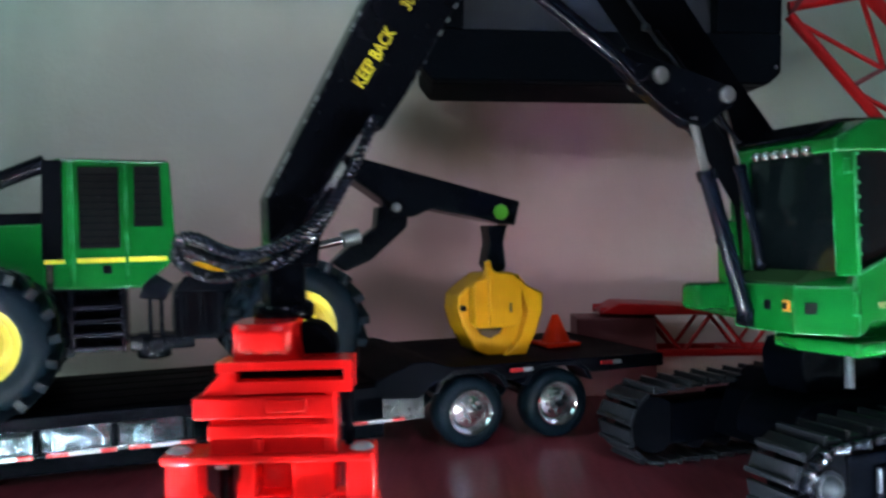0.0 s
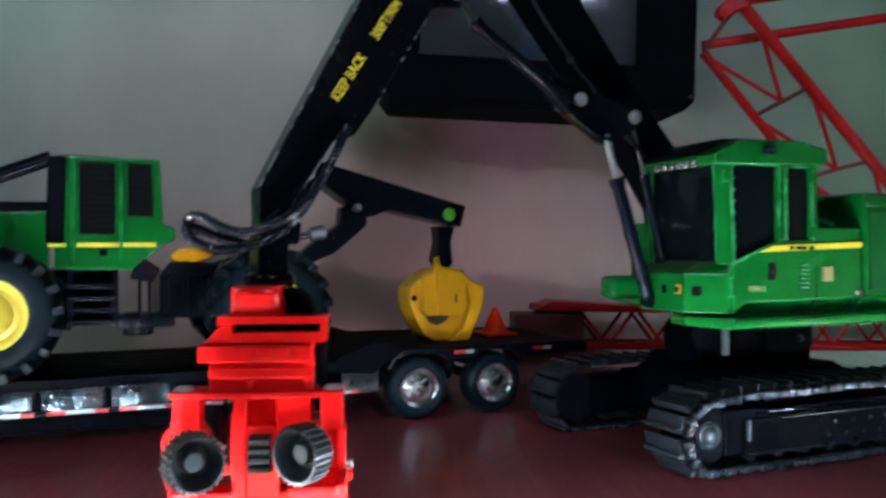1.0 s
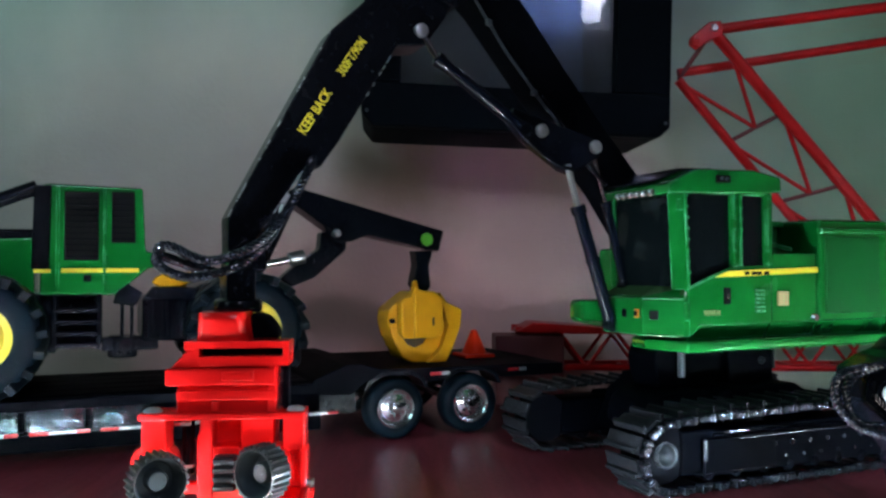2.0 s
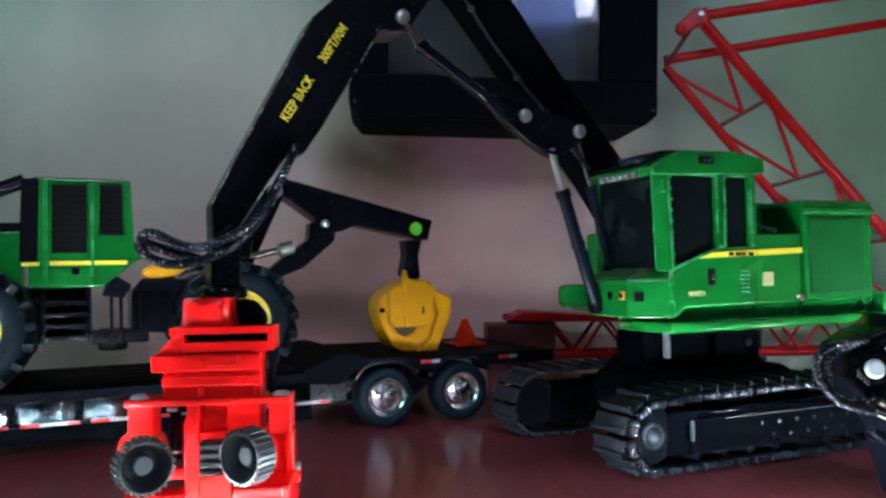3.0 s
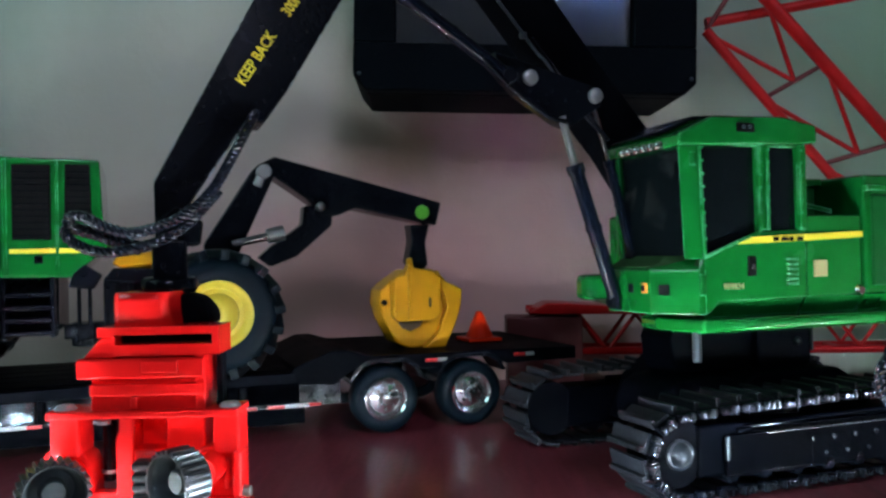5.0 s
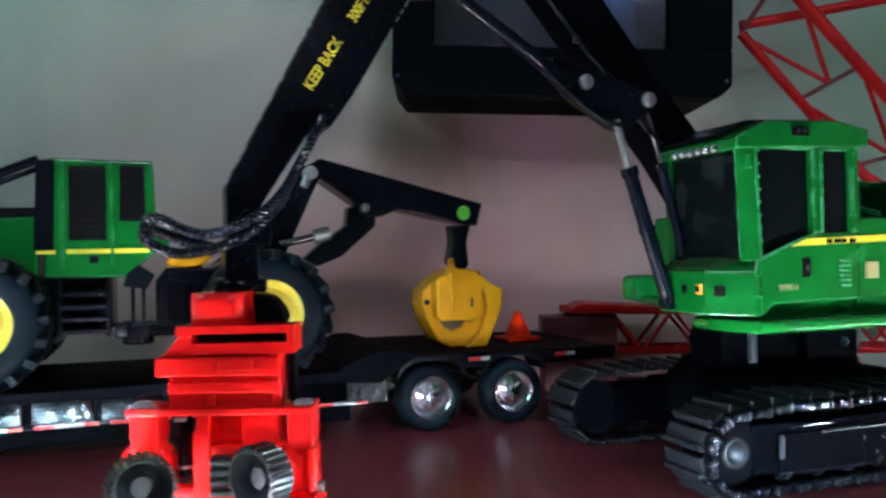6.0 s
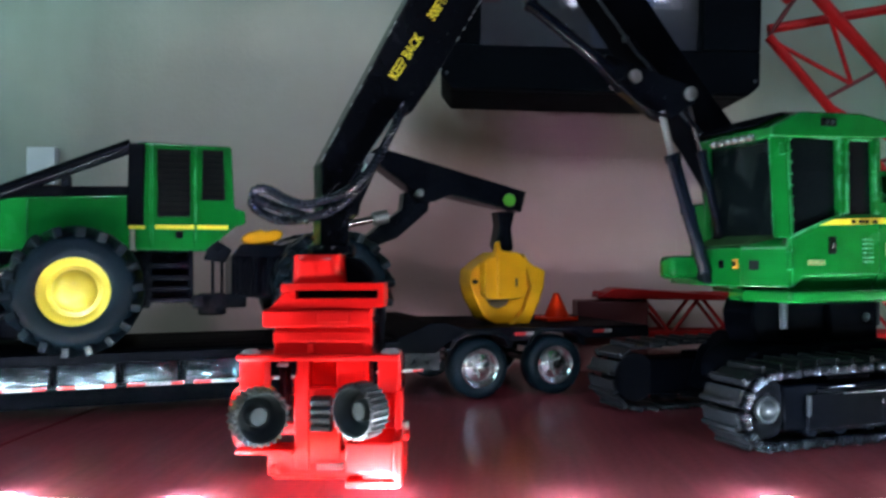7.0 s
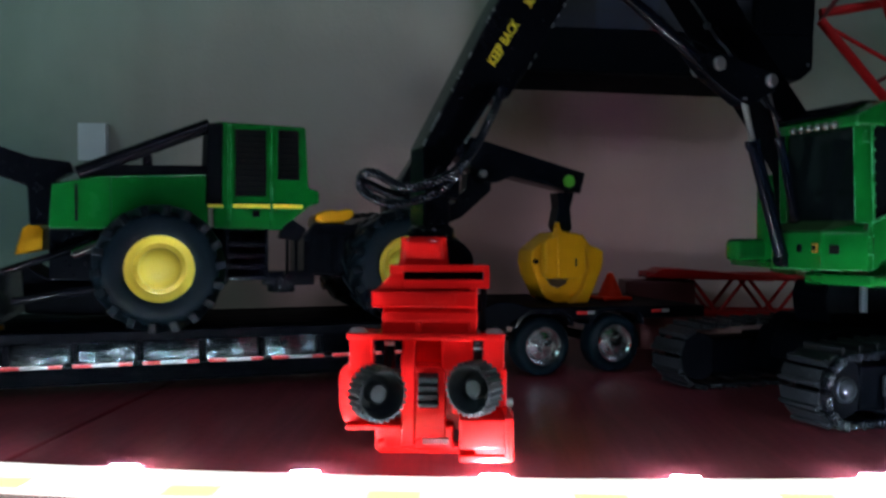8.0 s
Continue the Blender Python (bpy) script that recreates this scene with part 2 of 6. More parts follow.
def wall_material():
    """Greige wall paint with a brown and a faint pink patch; broad tints paint lens shading into it."""
    mat, n, l, p = material("wall_paint")
    co = n.new("ShaderNodeTexCoord")
    a, b = n.new("ShaderNodeTexNoise"), n.new("ShaderNodeTexNoise")
    a.inputs["Scale"].default_value, a.inputs["Detail"].default_value = 14, 4
    b.inputs["Scale"].default_value, b.inputs["Detail"].default_value = 500, 4
    mp = n.new("ShaderNodeMapping")
    mp.inputs["Scale"].default_value = (1.6, 1, 0.55)
    l.new(co.outputs["Object"], mp.inputs["Vector"])
    l.new(mp.outputs["Vector"], a.inputs["Vector"])
    l.new(co.outputs["Object"], b.inputs["Vector"])
    ramp = n.new("ShaderNodeValToRGB")
    ramp.color_ramp.elements[0].color, ramp.color_ramp.elements[1].color = (0.265, 0.37, 0.285, 1), (0.40, 0.53, 0.415, 1)
    ramp.color_ramp.elements[0].position, ramp.color_ramp.elements[1].position = 0.3, 0.7
    l.new(a.outputs["Fac"], ramp.inputs["Fac"])
    out = ramp.outputs["Color"]
    # lens shading painted in: warm middle, pale upper left, darker green sides
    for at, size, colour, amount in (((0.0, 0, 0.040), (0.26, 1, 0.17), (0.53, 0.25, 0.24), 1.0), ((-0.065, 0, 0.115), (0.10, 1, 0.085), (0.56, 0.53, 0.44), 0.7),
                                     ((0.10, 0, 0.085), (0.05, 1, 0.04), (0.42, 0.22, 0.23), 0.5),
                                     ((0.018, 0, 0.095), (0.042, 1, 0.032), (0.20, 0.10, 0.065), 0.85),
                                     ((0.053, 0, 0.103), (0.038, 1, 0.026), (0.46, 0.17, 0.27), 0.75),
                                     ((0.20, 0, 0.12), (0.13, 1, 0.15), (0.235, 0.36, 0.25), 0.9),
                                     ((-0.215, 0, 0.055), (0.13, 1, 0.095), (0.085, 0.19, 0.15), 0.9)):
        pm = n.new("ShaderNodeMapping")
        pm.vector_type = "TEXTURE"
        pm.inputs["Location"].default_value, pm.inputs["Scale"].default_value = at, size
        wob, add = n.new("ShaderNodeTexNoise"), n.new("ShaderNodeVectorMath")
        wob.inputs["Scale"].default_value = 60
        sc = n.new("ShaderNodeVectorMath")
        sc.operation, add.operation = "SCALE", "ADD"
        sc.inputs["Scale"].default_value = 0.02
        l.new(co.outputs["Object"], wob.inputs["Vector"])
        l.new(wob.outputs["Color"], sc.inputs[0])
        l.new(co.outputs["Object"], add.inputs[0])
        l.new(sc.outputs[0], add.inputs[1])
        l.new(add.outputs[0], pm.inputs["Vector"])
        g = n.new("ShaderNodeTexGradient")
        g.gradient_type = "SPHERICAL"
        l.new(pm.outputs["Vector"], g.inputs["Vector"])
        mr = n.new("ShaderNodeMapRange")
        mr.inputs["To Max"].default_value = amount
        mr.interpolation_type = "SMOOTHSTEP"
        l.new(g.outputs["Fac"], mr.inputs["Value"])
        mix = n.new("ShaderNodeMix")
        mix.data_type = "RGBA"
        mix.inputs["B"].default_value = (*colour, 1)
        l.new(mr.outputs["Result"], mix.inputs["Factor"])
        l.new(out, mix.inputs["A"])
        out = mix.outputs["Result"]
    l.new(out, p.inputs["Base Color"])
    p.inputs["Roughness"].default_value = 0.62
    bp = n.new("ShaderNodeBump")
    bp.inputs["Strength"].default_value, bp.inputs["Distance"].default_value = 0.15, 0.001
    l.new(b.outputs["Fac"], bp.inputs["Height"])
    l.new(bp.outputs["Normal"], p.inputs["Normal"])
    return mat


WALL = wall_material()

# ---- shapes ----
FRAMES = {}


def thing(name, base, label, category, turn=0.0, group="", kind="", shared=False):
    """An Empty at the base of a thing. Its parts are drawn in coordinates turned by turn about the world's origin (shared) or about the base."""
    ob = new(name)
    ob.empty_display_size = 0.01
    r = pose(0, 0, 0, 0, 0, turn)
    ob.matrix_world = (r @ Matrix.Translation(base)) if shared else (Matrix.Translation(base) @ r)
    FRAMES[ob.name] = Matrix.Translation(base).inverted() if shared else Matrix.Identity(4)
    return tagged(ob, label, category, group, kind)


def finish(bm, name, angle=35):
    me = bpy.data.meshes.new(name)
    bmesh.ops.recalc_face_normals(bm, faces=bm.faces)
    bm.normal_update()
    flat = []
    if len(bm.faces) < 1500:
        near = math.cos(radians(50))
        area = {f: f.calc_area() for f in bm.faces}
        for f in bm.faces:
            for c in f.loops:
                total = Vector()
                for g in c.vert.link_faces:
                    if g.normal.dot(f.normal) > near:
                        total += g.normal * area[g]
                flat.append(total.normalized() if total.length > 0 else f.normal.copy())
    bm.to_mesh(me)
    bm.free()
    me.shade_smooth()
    if flat:
        me.normals_split_custom_set(flat)
    else:
        me.set_sharp_from_angle(angle=radians(angle))
    return me


def part(name, bm, mat, parent, label="", angle=35, kind=""):
    """Links a bmesh as one mesh under a thing or under a part."""
    fr = FRAMES[parent.name]
    bm.transform(fr)
    me = finish(bm, name, angle)
    me.materials.append(mat)
    ob = new(name, me)
    ob.parent = parent
    FRAMES[ob.name] = fr
    if label or kind:
        tagged(ob, label, kind=kind)
    return ob


def piece(name, me, parent, m, label=""):
    """Links a shared mesh as a part, at the pose m in the drawing coordinates of its thing."""
    ob = new(name, me)
    ob.parent = parent
    ob.matrix_local = FRAMES[parent.name] @ m
    FRAMES[ob.name] = (FRAMES[parent.name] @ m).inverted() @ FRAMES[parent.name]
    if label:
        tagged(ob, label)
    return ob


def mesh_of(name, bm, mat, angle=35):
    me = finish(bm, name, angle)
    me.materials.append(mat)
    return me


def box(lo, hi, bevel=0.0, bm=None):
    own = bmesh.new()
    bmesh.ops.create_cube(own, size=1)
    lo, hi = Vector(lo), Vector(hi)
    own.transform(Matrix.Translation((lo + hi) / 2) @ Matrix.Diagonal((*(hi - lo), 1)))
    if bevel:
        bmesh.ops.bevel(own, geom=own.edges[:], offset=bevel, segments=2, affect="EDGES", profile=0.5)
    return joined(bm, own)


def joined(bm, own):
    if bm is None:
        return own
    me = bpy.data.meshes.new("tmp")
    own.to_mesh(me)
    own.free()
    bm.from_mesh(me)
    bpy.data.meshes.remove(me)
    return bm


def prism(pts, v0, v1, bevel=0.0, bm=None, plane="uz"):
    """A side outline (along, up) carried across from v0 to v1; plane "uv": a plan carried upwards."""
    own = bmesh.new()
    put = (lambda a, b, d: (a, d, b)) if plane == "uz" else ((lambda a, b, d: (a, b, d)) if plane == "uv" else (lambda a, b, d: (d, a, b)))
    ring = [own.verts.new(put(a, b, v0)) for a, b in pts]
    face = own.faces.new(ring)
    made = bmesh.ops.extrude_face_region(own, geom=[face])
    shift = Vector(put(0, 0, v1)) - Vector(put(0, 0, v0))
    bmesh.ops.translate(own, verts=[g for g in made["geom"] if isinstance(g, bmesh.types.BMVert)], vec=shift)
    bmesh.ops.recalc_face_normals(own, faces=own.faces)
    if bevel:
        bmesh.ops.bevel(own, geom=own.edges[:], offset=bevel, segments=2, affect="EDGES", profile=0.5)
    return joined(bm, own)


def rod(p0, p1, r0, r1=None, seg=20, bevel=0.0, bm=None):
    own = bmesh.new()
    p0, p1 = Vector(p0), Vector(p1)
    r1 = r0 if r1 is None else r1
    bmesh.ops.create_cone(own, cap_ends=True, segments=seg, radius1=r0, radius2=r1, depth=(p1 - p0).length)
    if bevel:
        rims = [e for e in own.edges if len(e.link_faces) == 2 and any(len(f.verts) > 4 for f in e.link_faces)]
        bmesh.ops.bevel(own, geom=rims, offset=bevel, segments=2, affect="EDGES", profile=0.5)
    own.transform(Matrix.Translation((p0 + p1) / 2) @ (p1 - p0).to_track_quat("Z", "Y").to_matrix().to_4x4())
    return joined(bm, own)


def lathe(profile, at, axis, seg=48, bm=None):
    """A profile of (radius, height) turned about an axis."""
    own = bmesh.new()
    rings = []
    for r, hgt in profile:
        rings.append([own.verts.new((max(r, 1e-6) * math.cos(2 * math.pi * k / seg), max(r, 1e-6) * math.sin(2 * math.pi * k / seg), hgt)) for k in range(seg)])
    for a, b in zip(rings, rings[1:]):
        for k in range(seg):
            own.faces.new((a[k], a[(k + 1) % seg], b[(k + 1) % seg], b[k]))
    bmesh.ops.remove_doubles(own, verts=own.verts, dist=2e-6)
    own.transform(Matrix.Translation(at) @ Vector(axis).to_track_quat("Z", "Y").to_matrix().to_4x4())
    return joined(bm, own)


def smooth_path(pts, steps=10):
    pts = [Vector(q) for q in pts]
    full = [2 * pts[0] - pts[1], *pts, 2 * pts[-1] - pts[-2]]
    out = []
    for a, b, c, d in zip(full, full[1:], full[2:], full[3:]):
        for k in range(steps):
            t = k / steps
            out.append(0.5 * (2 * b + (c - a) * t + (2 * a - 5 * b + 4 * c - d) * t * t + (3 * b - a - 3 * c + d) * t ** 3))
    return out + [pts[-1]]


def tube(path, radius, seg=10, bm=None):
    own = bmesh.new()
    rings, side = [], None
    for k, q in enumerate(path):
        ahead = (path[min(k + 1, len(path) - 1)] - path[max(k - 1, 0)]).normalized()
        if side is None:
            side = ahead.orthogonal()
        side = (side - ahead * side.dot(ahead)).normalized()
        up = ahead.cross(side)
        rings.append([own.verts.new(q + radius * (math.cos(w) * side + math.sin(w) * up)) for w in (2 * math.pi * j / seg for j in range(seg))])
    for a, b in zip(rings, rings[1:]):
        for j in range(seg):
            own.faces.new((a[j], a[(j + 1) % seg], b[(j + 1) % seg], b[j]))
    own.faces.new(rings[0])
    own.faces.new(rings[-1])
    return joined(bm, own)


def braided(path, radius, pitch, strands=3, bm=None):
    """A twisted cord: strands wound about the path."""
    own = None
    lengths, total = [0.0], 0.0
    for a, b in zip(path, path[1:]):
        total += (b - a).length
        lengths.append(total)
    count = max(20, int(total / pitch * 12))
    dense, k = [], 0
    for j in range(count + 1):
        want = total * j / count
        while k < len(lengths) - 2 and lengths[k + 1] < want:
            k += 1
        f = (want - lengths[k]) / max(1e-9, lengths[k + 1] - lengths[k])
        dense.append((path[k].lerp(path[k + 1], f), want))
    frames, side = [], None
    for j, (q, want) in enumerate(dense):
        ahead = (dense[min(j + 1, count)][0] - dense[max(j - 1, 0)][0]).normalized()
        if side is None:
            side = ahead.orthogonal()
        side = (side - ahead * side.dot(ahead)).normalized()
        frames.append((q, side, ahead.cross(side), want))
    for n in range(strands):
        line = [q + radius * 0.5 * (math.cos(w) * a + math.sin(w) * b) for q, a, b, want in frames for w in (2 * math.pi * (want / pitch + n / strands),)]
        own = tube(line, radius * 0.56, 7, own)
    return joined(bm, own)


def lettering(body, at, along_deg, size, stretch=1.0, bold=0.02):
    """Built-in letters as a thin mesh that stands on the plane of a side outline and faces the near side."""
    cu = bpy.data.curves.new("letters", "FONT")
    cu.body, cu.size, cu.extrude, cu.resolution_u = body, size, 0.00006, 2
    cu.offset = size * bold
    ob = bpy.data.objects.new("letters", cu)
    me = bpy.data.meshes.new_from_object(ob)
    bpy.data.objects.remove(ob)
    bm = bmesh.new()
    bm.from_mesh(me)
    bpy.data.meshes.remove(me)
    w = radians(along_deg)
    turn = Matrix(((math.cos(w), -math.sin(w), 0, at[0]), (0, 0, -1, at[1]), (math.sin(w), math.cos(w), 0, at[2]), (0, 0, 0, 1)))
    bm.transform(turn @ Matrix.Diagonal((stretch, 1, 1, 1)))
    return bm


YAW = 21.5

# ---- the room and the shelf ----
def slab(name, lo, hi, mat, m=None, bevel=0.0):
    me = mesh_of(name, box(lo, hi, bevel), mat)
    ob = tagged(new(name, me), kind="structure")
    if m is not None:
        ob.matrix_world = m
    return ob


tagged(slab("wall_back", (-1.5, 0.0, -0.8), (1.5, 0.12, 1.5), WALL, pose(0, 0.300, 0, 0, 0, 2.0)), "greige wall with brown and pink patches, lens shading painted into its colour", "wall")
slab("floor", (-1.5, -2.15, -0.9), (1.5, 0.5, -0.8), FLOORING)
slab("ceiling", (-1.5, -2.15, 1.5), (1.5, 0.5, 1.6), PLASTER)
slab("wall_right", (1.4, -2.0, -0.8), (1.5, 0.33, 1.5), PLASTER)


def wall_with_window(name, lo, hi, hole_lo, hole_hi, axis):
    """A wall of four slabs round one opening; axis: the one along which the wall runs."""
    bm = None
    k = 0 if axis == "x" else 1
    a0, a1, b0, b1 = hole_lo[k], hole_hi[k], hole_lo[2], hole_hi[2]
    for s0, s1, z0, z1 in ((lo[k], a0, lo[2], hi[2]), (a1, hi[k], lo[2], hi[2]), (a0, a1, lo[2], b0), (a0, a1, b1, hi[2])):
        q0, q1 = list(lo), list(hi)
        q0[k], q1[k], q0[2], q1[2] = s0, s1, z0, z1
        bm = box(q0, q1, 0, bm)
    return tagged(new(name, mesh_of(name, bm, PLASTER)), kind="structure")


wall_with_window("wall_front", (-1.5, -2.15, -0.8), (1.5, -2.0, 1.5), (0.49, 0, 0.84), (0.91, 0, 1.44), "x")
wall_with_window("wall_left", (-1.5, -2.0, -0.8), (-1.4, 0.28, 1.5), (0, -1.35, 0.6), (0, -0.45, 1.44), "y")


def window(name, lo, hi, axis):
    root = thing(name, ((lo[0] + hi[0]) / 2, (lo[1] + hi[1]) / 2, lo[2]), "white framed window with clear panes", "window", kind="structure")
    FRAMES[root.name] = Matrix.Translation(root.matrix_world.translation).inverted()
    k = 0 if axis == "x" else 1
    mid = (lo[k] + hi[k]) / 2
    for s0, s1, z0, z1 in ((lo[k], lo[k] + 0.03, lo[2], hi[2]), (hi[k] - 0.03, hi[k], lo[2], hi[2]), (lo[k] + 0.03, hi[k] - 0.03, lo[2], lo[2] + 0.03),
                           (lo[k] + 0.03, hi[k] - 0.03, hi[2] - 0.03, hi[2]), (mid - 0.012, mid + 0.012, lo[2] + 0.03, hi[2] - 0.03)):
        q0, q1 = list(lo), list(hi)
        q0[k], q1[k], q0[2], q1[2] = s0, s1, z0, z1
        part("window_frame", box(q0, q1, 0.003), STRIP, root)
    for s0, s1 in ((lo[k] + 0.03, mid - 0.012), (mid + 0.012, hi[k] - 0.03)):
        q0, q1 = list(lo), list(hi)
        c = 1 - k
        m0 = (lo[c] + hi[c]) / 2
        q0[k], q1[k], q0[2], q1[2], q0[c], q1[c] = s0, s1, lo[2] + 0.03, hi[2] - 0.03, m0 - 0.002, m0 + 0.002
        part("pane", box(q0, q1), PANE, root).visible_shadow = False
    return root


window("window_1", (0.49, -2.10, 0.84), (0.91, -2.06, 1.44), "x")


def curtain(name, x0, x1, z0, z1, y):
    """A hanging cloth in soft folds."""
    root = thing(name, ((x0 + x1) / 2, y, z0), "blue cloth curtain hung before the window", "curtain")
    own, cols = bmesh.new(), []
    for k in range(61):
        x = x0 + (x1 - x0) * k / 60
        cols.append([own.verts.new((x, y + 0.012 * math.sin(k * 0.9), z)) for z in (z0, z1)])
    for a, b in zip(cols, cols[1:]):
        own.faces.new((a[0], b[0], b[1], a[1]))
    FRAMES[root.name] = Matrix.Translation(root.matrix_world.translation).inverted()
    part("cloth", own, CURTAIN, root)
    return root


curtain("curtain", 0.580, 0.785, 0.60, 1.4995, -1.965)
# unseen window, added as the opening for the left fill
window("added_window", (-1.46, -1.35, 0.6), (-1.42, -0.45, 1.44), "y")

shelf = thing("shelf", (0.0, 0.19, -0.02), "dark red-brown varnished wooden shelf of two boards", "shelf", kind="structure")
FRAMES[shelf.name] = Matrix.Translation((0, 0.19, -0.02)).inverted()
part("plank", box((-0.0982, 0.088, -0.02), (0.50, 0.300, 0.0), 0.0006), TABLE_WOOD, shelf)
part("plank", box((-0.60, 0.088, -0.02), (-0.0990, 0.276, 0.0), 0.0006), TABLE_WOOD, shelf)
part("plank", box((-0.60, 0.090, -0.024), (0.50, 0.27, -0.0201), 0.0), TABLE_WOOD, shelf)
slab("shelf_side_panel", (0.2265, 0.092, 0.0), (0.242, 0.3055, 0.40), PANEL_WOOD, None, 0.0008)

# ---- the light strip at the shelf's front ----
def led_strip():
    root = thing("led_strip", (-0.0175, 0.105, 0.0), "glowing white light strip lying along the shelf's front edge", "light strip")
    FRAMES[root.name] = Matrix.Translation((-0.0175, 0.105, 0)).inverted()
    bow = lambda x: 0.1066 + 0.68 * (x + 0.0175) ** 2 * (1 if abs(x + 0.0175) < 0.1 else 0.1 / abs(x + 0.0175))
    bm = bmesh.new()
    cols = []
    xs = [-0.24 + 0.46 * k / 92 for k in range(93)]
    for x in xs:
        b = bow(x)
        cols.append([bm.verts.new((x, y, z)) for y, z in ((b, 0.0001), (b, 0.0006), (b - 0.0003, 0.0009), (b - 0.0138, 0.0009), (b - 0.0141, 0.0006), (b - 0.0141, 0.0001))])
    for a, c in zip(cols, cols[1:]):
        for j in range(6):
            bm.faces.new((a[j], a[(j + 1) % 6], c[(j + 1) % 6], c[j]))
    bm.faces.new(cols[0])
    bm.faces.new(cols[-1])
    band = part("backing", bm, GLOW_BAND, root, "white glowing flexible band")
    chip = mesh_of("led", box((-0.0025, -0.0005, 0), (0.0025, 0.0005, 0.0011), 0.0003), LED)
    pad = mesh_of("phosphor_patch", box((-0.0042, -0.0024, 0), (0.0042, 0.0024, 0.0003), 0.0001), PHOSPHOR)
    for k in range(-5, 9):
        x = -0.0736 + 0.0325 * k
        if -0.235 < x < 0.21:
            piece("led", chip, root, pose(x, bow(x) + 0.0004, 0.0001), "glowing white light diode")
        x += 0.0165
        if -0.235 < x < 0.21:
            piece("phosphor_patch", pad, root, pose(x, bow(x) - 0.0116, 0.0009), "glowing yellow phosphor patch")
    return root


led_strip()

# ---- the framed screen and the card on the wall ----
def wall_frame():
    root = thing("picture_frame", (0.0495, 0.2575, 0.094), "black framed picture under glass hung on the wall", "picture frame")
    root.matrix_world = pose(0.0495, 0.2575, 0.0995, 0, 1.9, 3.0)
    FRAMES[root.name] = Matrix.Identity(4)
    w, hgt = 0.0555, 0.086
    out = [(-w + 0.004, -0.001), (w - 0.0040, -0.001), (w, 0.0028), (w, hgt - 0.006), (w - 0.006, hgt), (-w + 0.006, hgt), (-w, hgt - 0.006), (-w, 0.004)]
    part("back", prism(out, 0.006, 0.040, 0.001), SCREEN_FRAME, root)
    x0, x1, z0, z1 = -0.0419, 0.0350, 0.0145, hgt - 0.012
    bars = [[out[0], out[1], out[2], (w, z0), (x1, z0), (x0, z0), (-w, z0), out[7]],
            [(-w, z1), (w, z1), out[3], out[4], out[5], out[6]],
            [(-w, z0), (x0, z0), (x0, z1), (-w, z1)],
            [(x1, z0), (w, z0), (w, z1), (x1, z1)]]
    for pts in bars:
        part("frame_bar", prism(pts, 0.0, 0.0059, 0.0007), SCREEN_FRAME, root)
    part("mount", box((x0, 0.0045, z0), (x1, 0.0058, z1)), surface("mount_grey", (0.022, 0.029, 0.036), 0.5, vary=0.35, big=40), root, "dark grey picture mount")
    part("pane", box((x0 - 0.0001, 0.0030, z0 - 0.0001), (x1 + 0.0001, 0.0040, z1 + 0.0001)), PANE, root)
    for x in (-w + 0.0020, w - 0.0018):
        part("corner_stud", lathe([(0, 0.0004), (0.0005, 0.0003), (0.0007, 0), (0, 0)], (x, 0.0, 0.0042), (0, -1, 0), 12), DARK_STEEL, root, "tiny grey corner stud")
    return root


wall_frame()
card = thing("wall_card", (-0.168, 0.2905, 0.0715), "pale blue-white card fixed to the wall", "card", 2.0)
part("sheet", box((-0.0057, -0.0008, 0.0), (0.0057, 0.003, 0.0150), 0.0003), CARD, card)

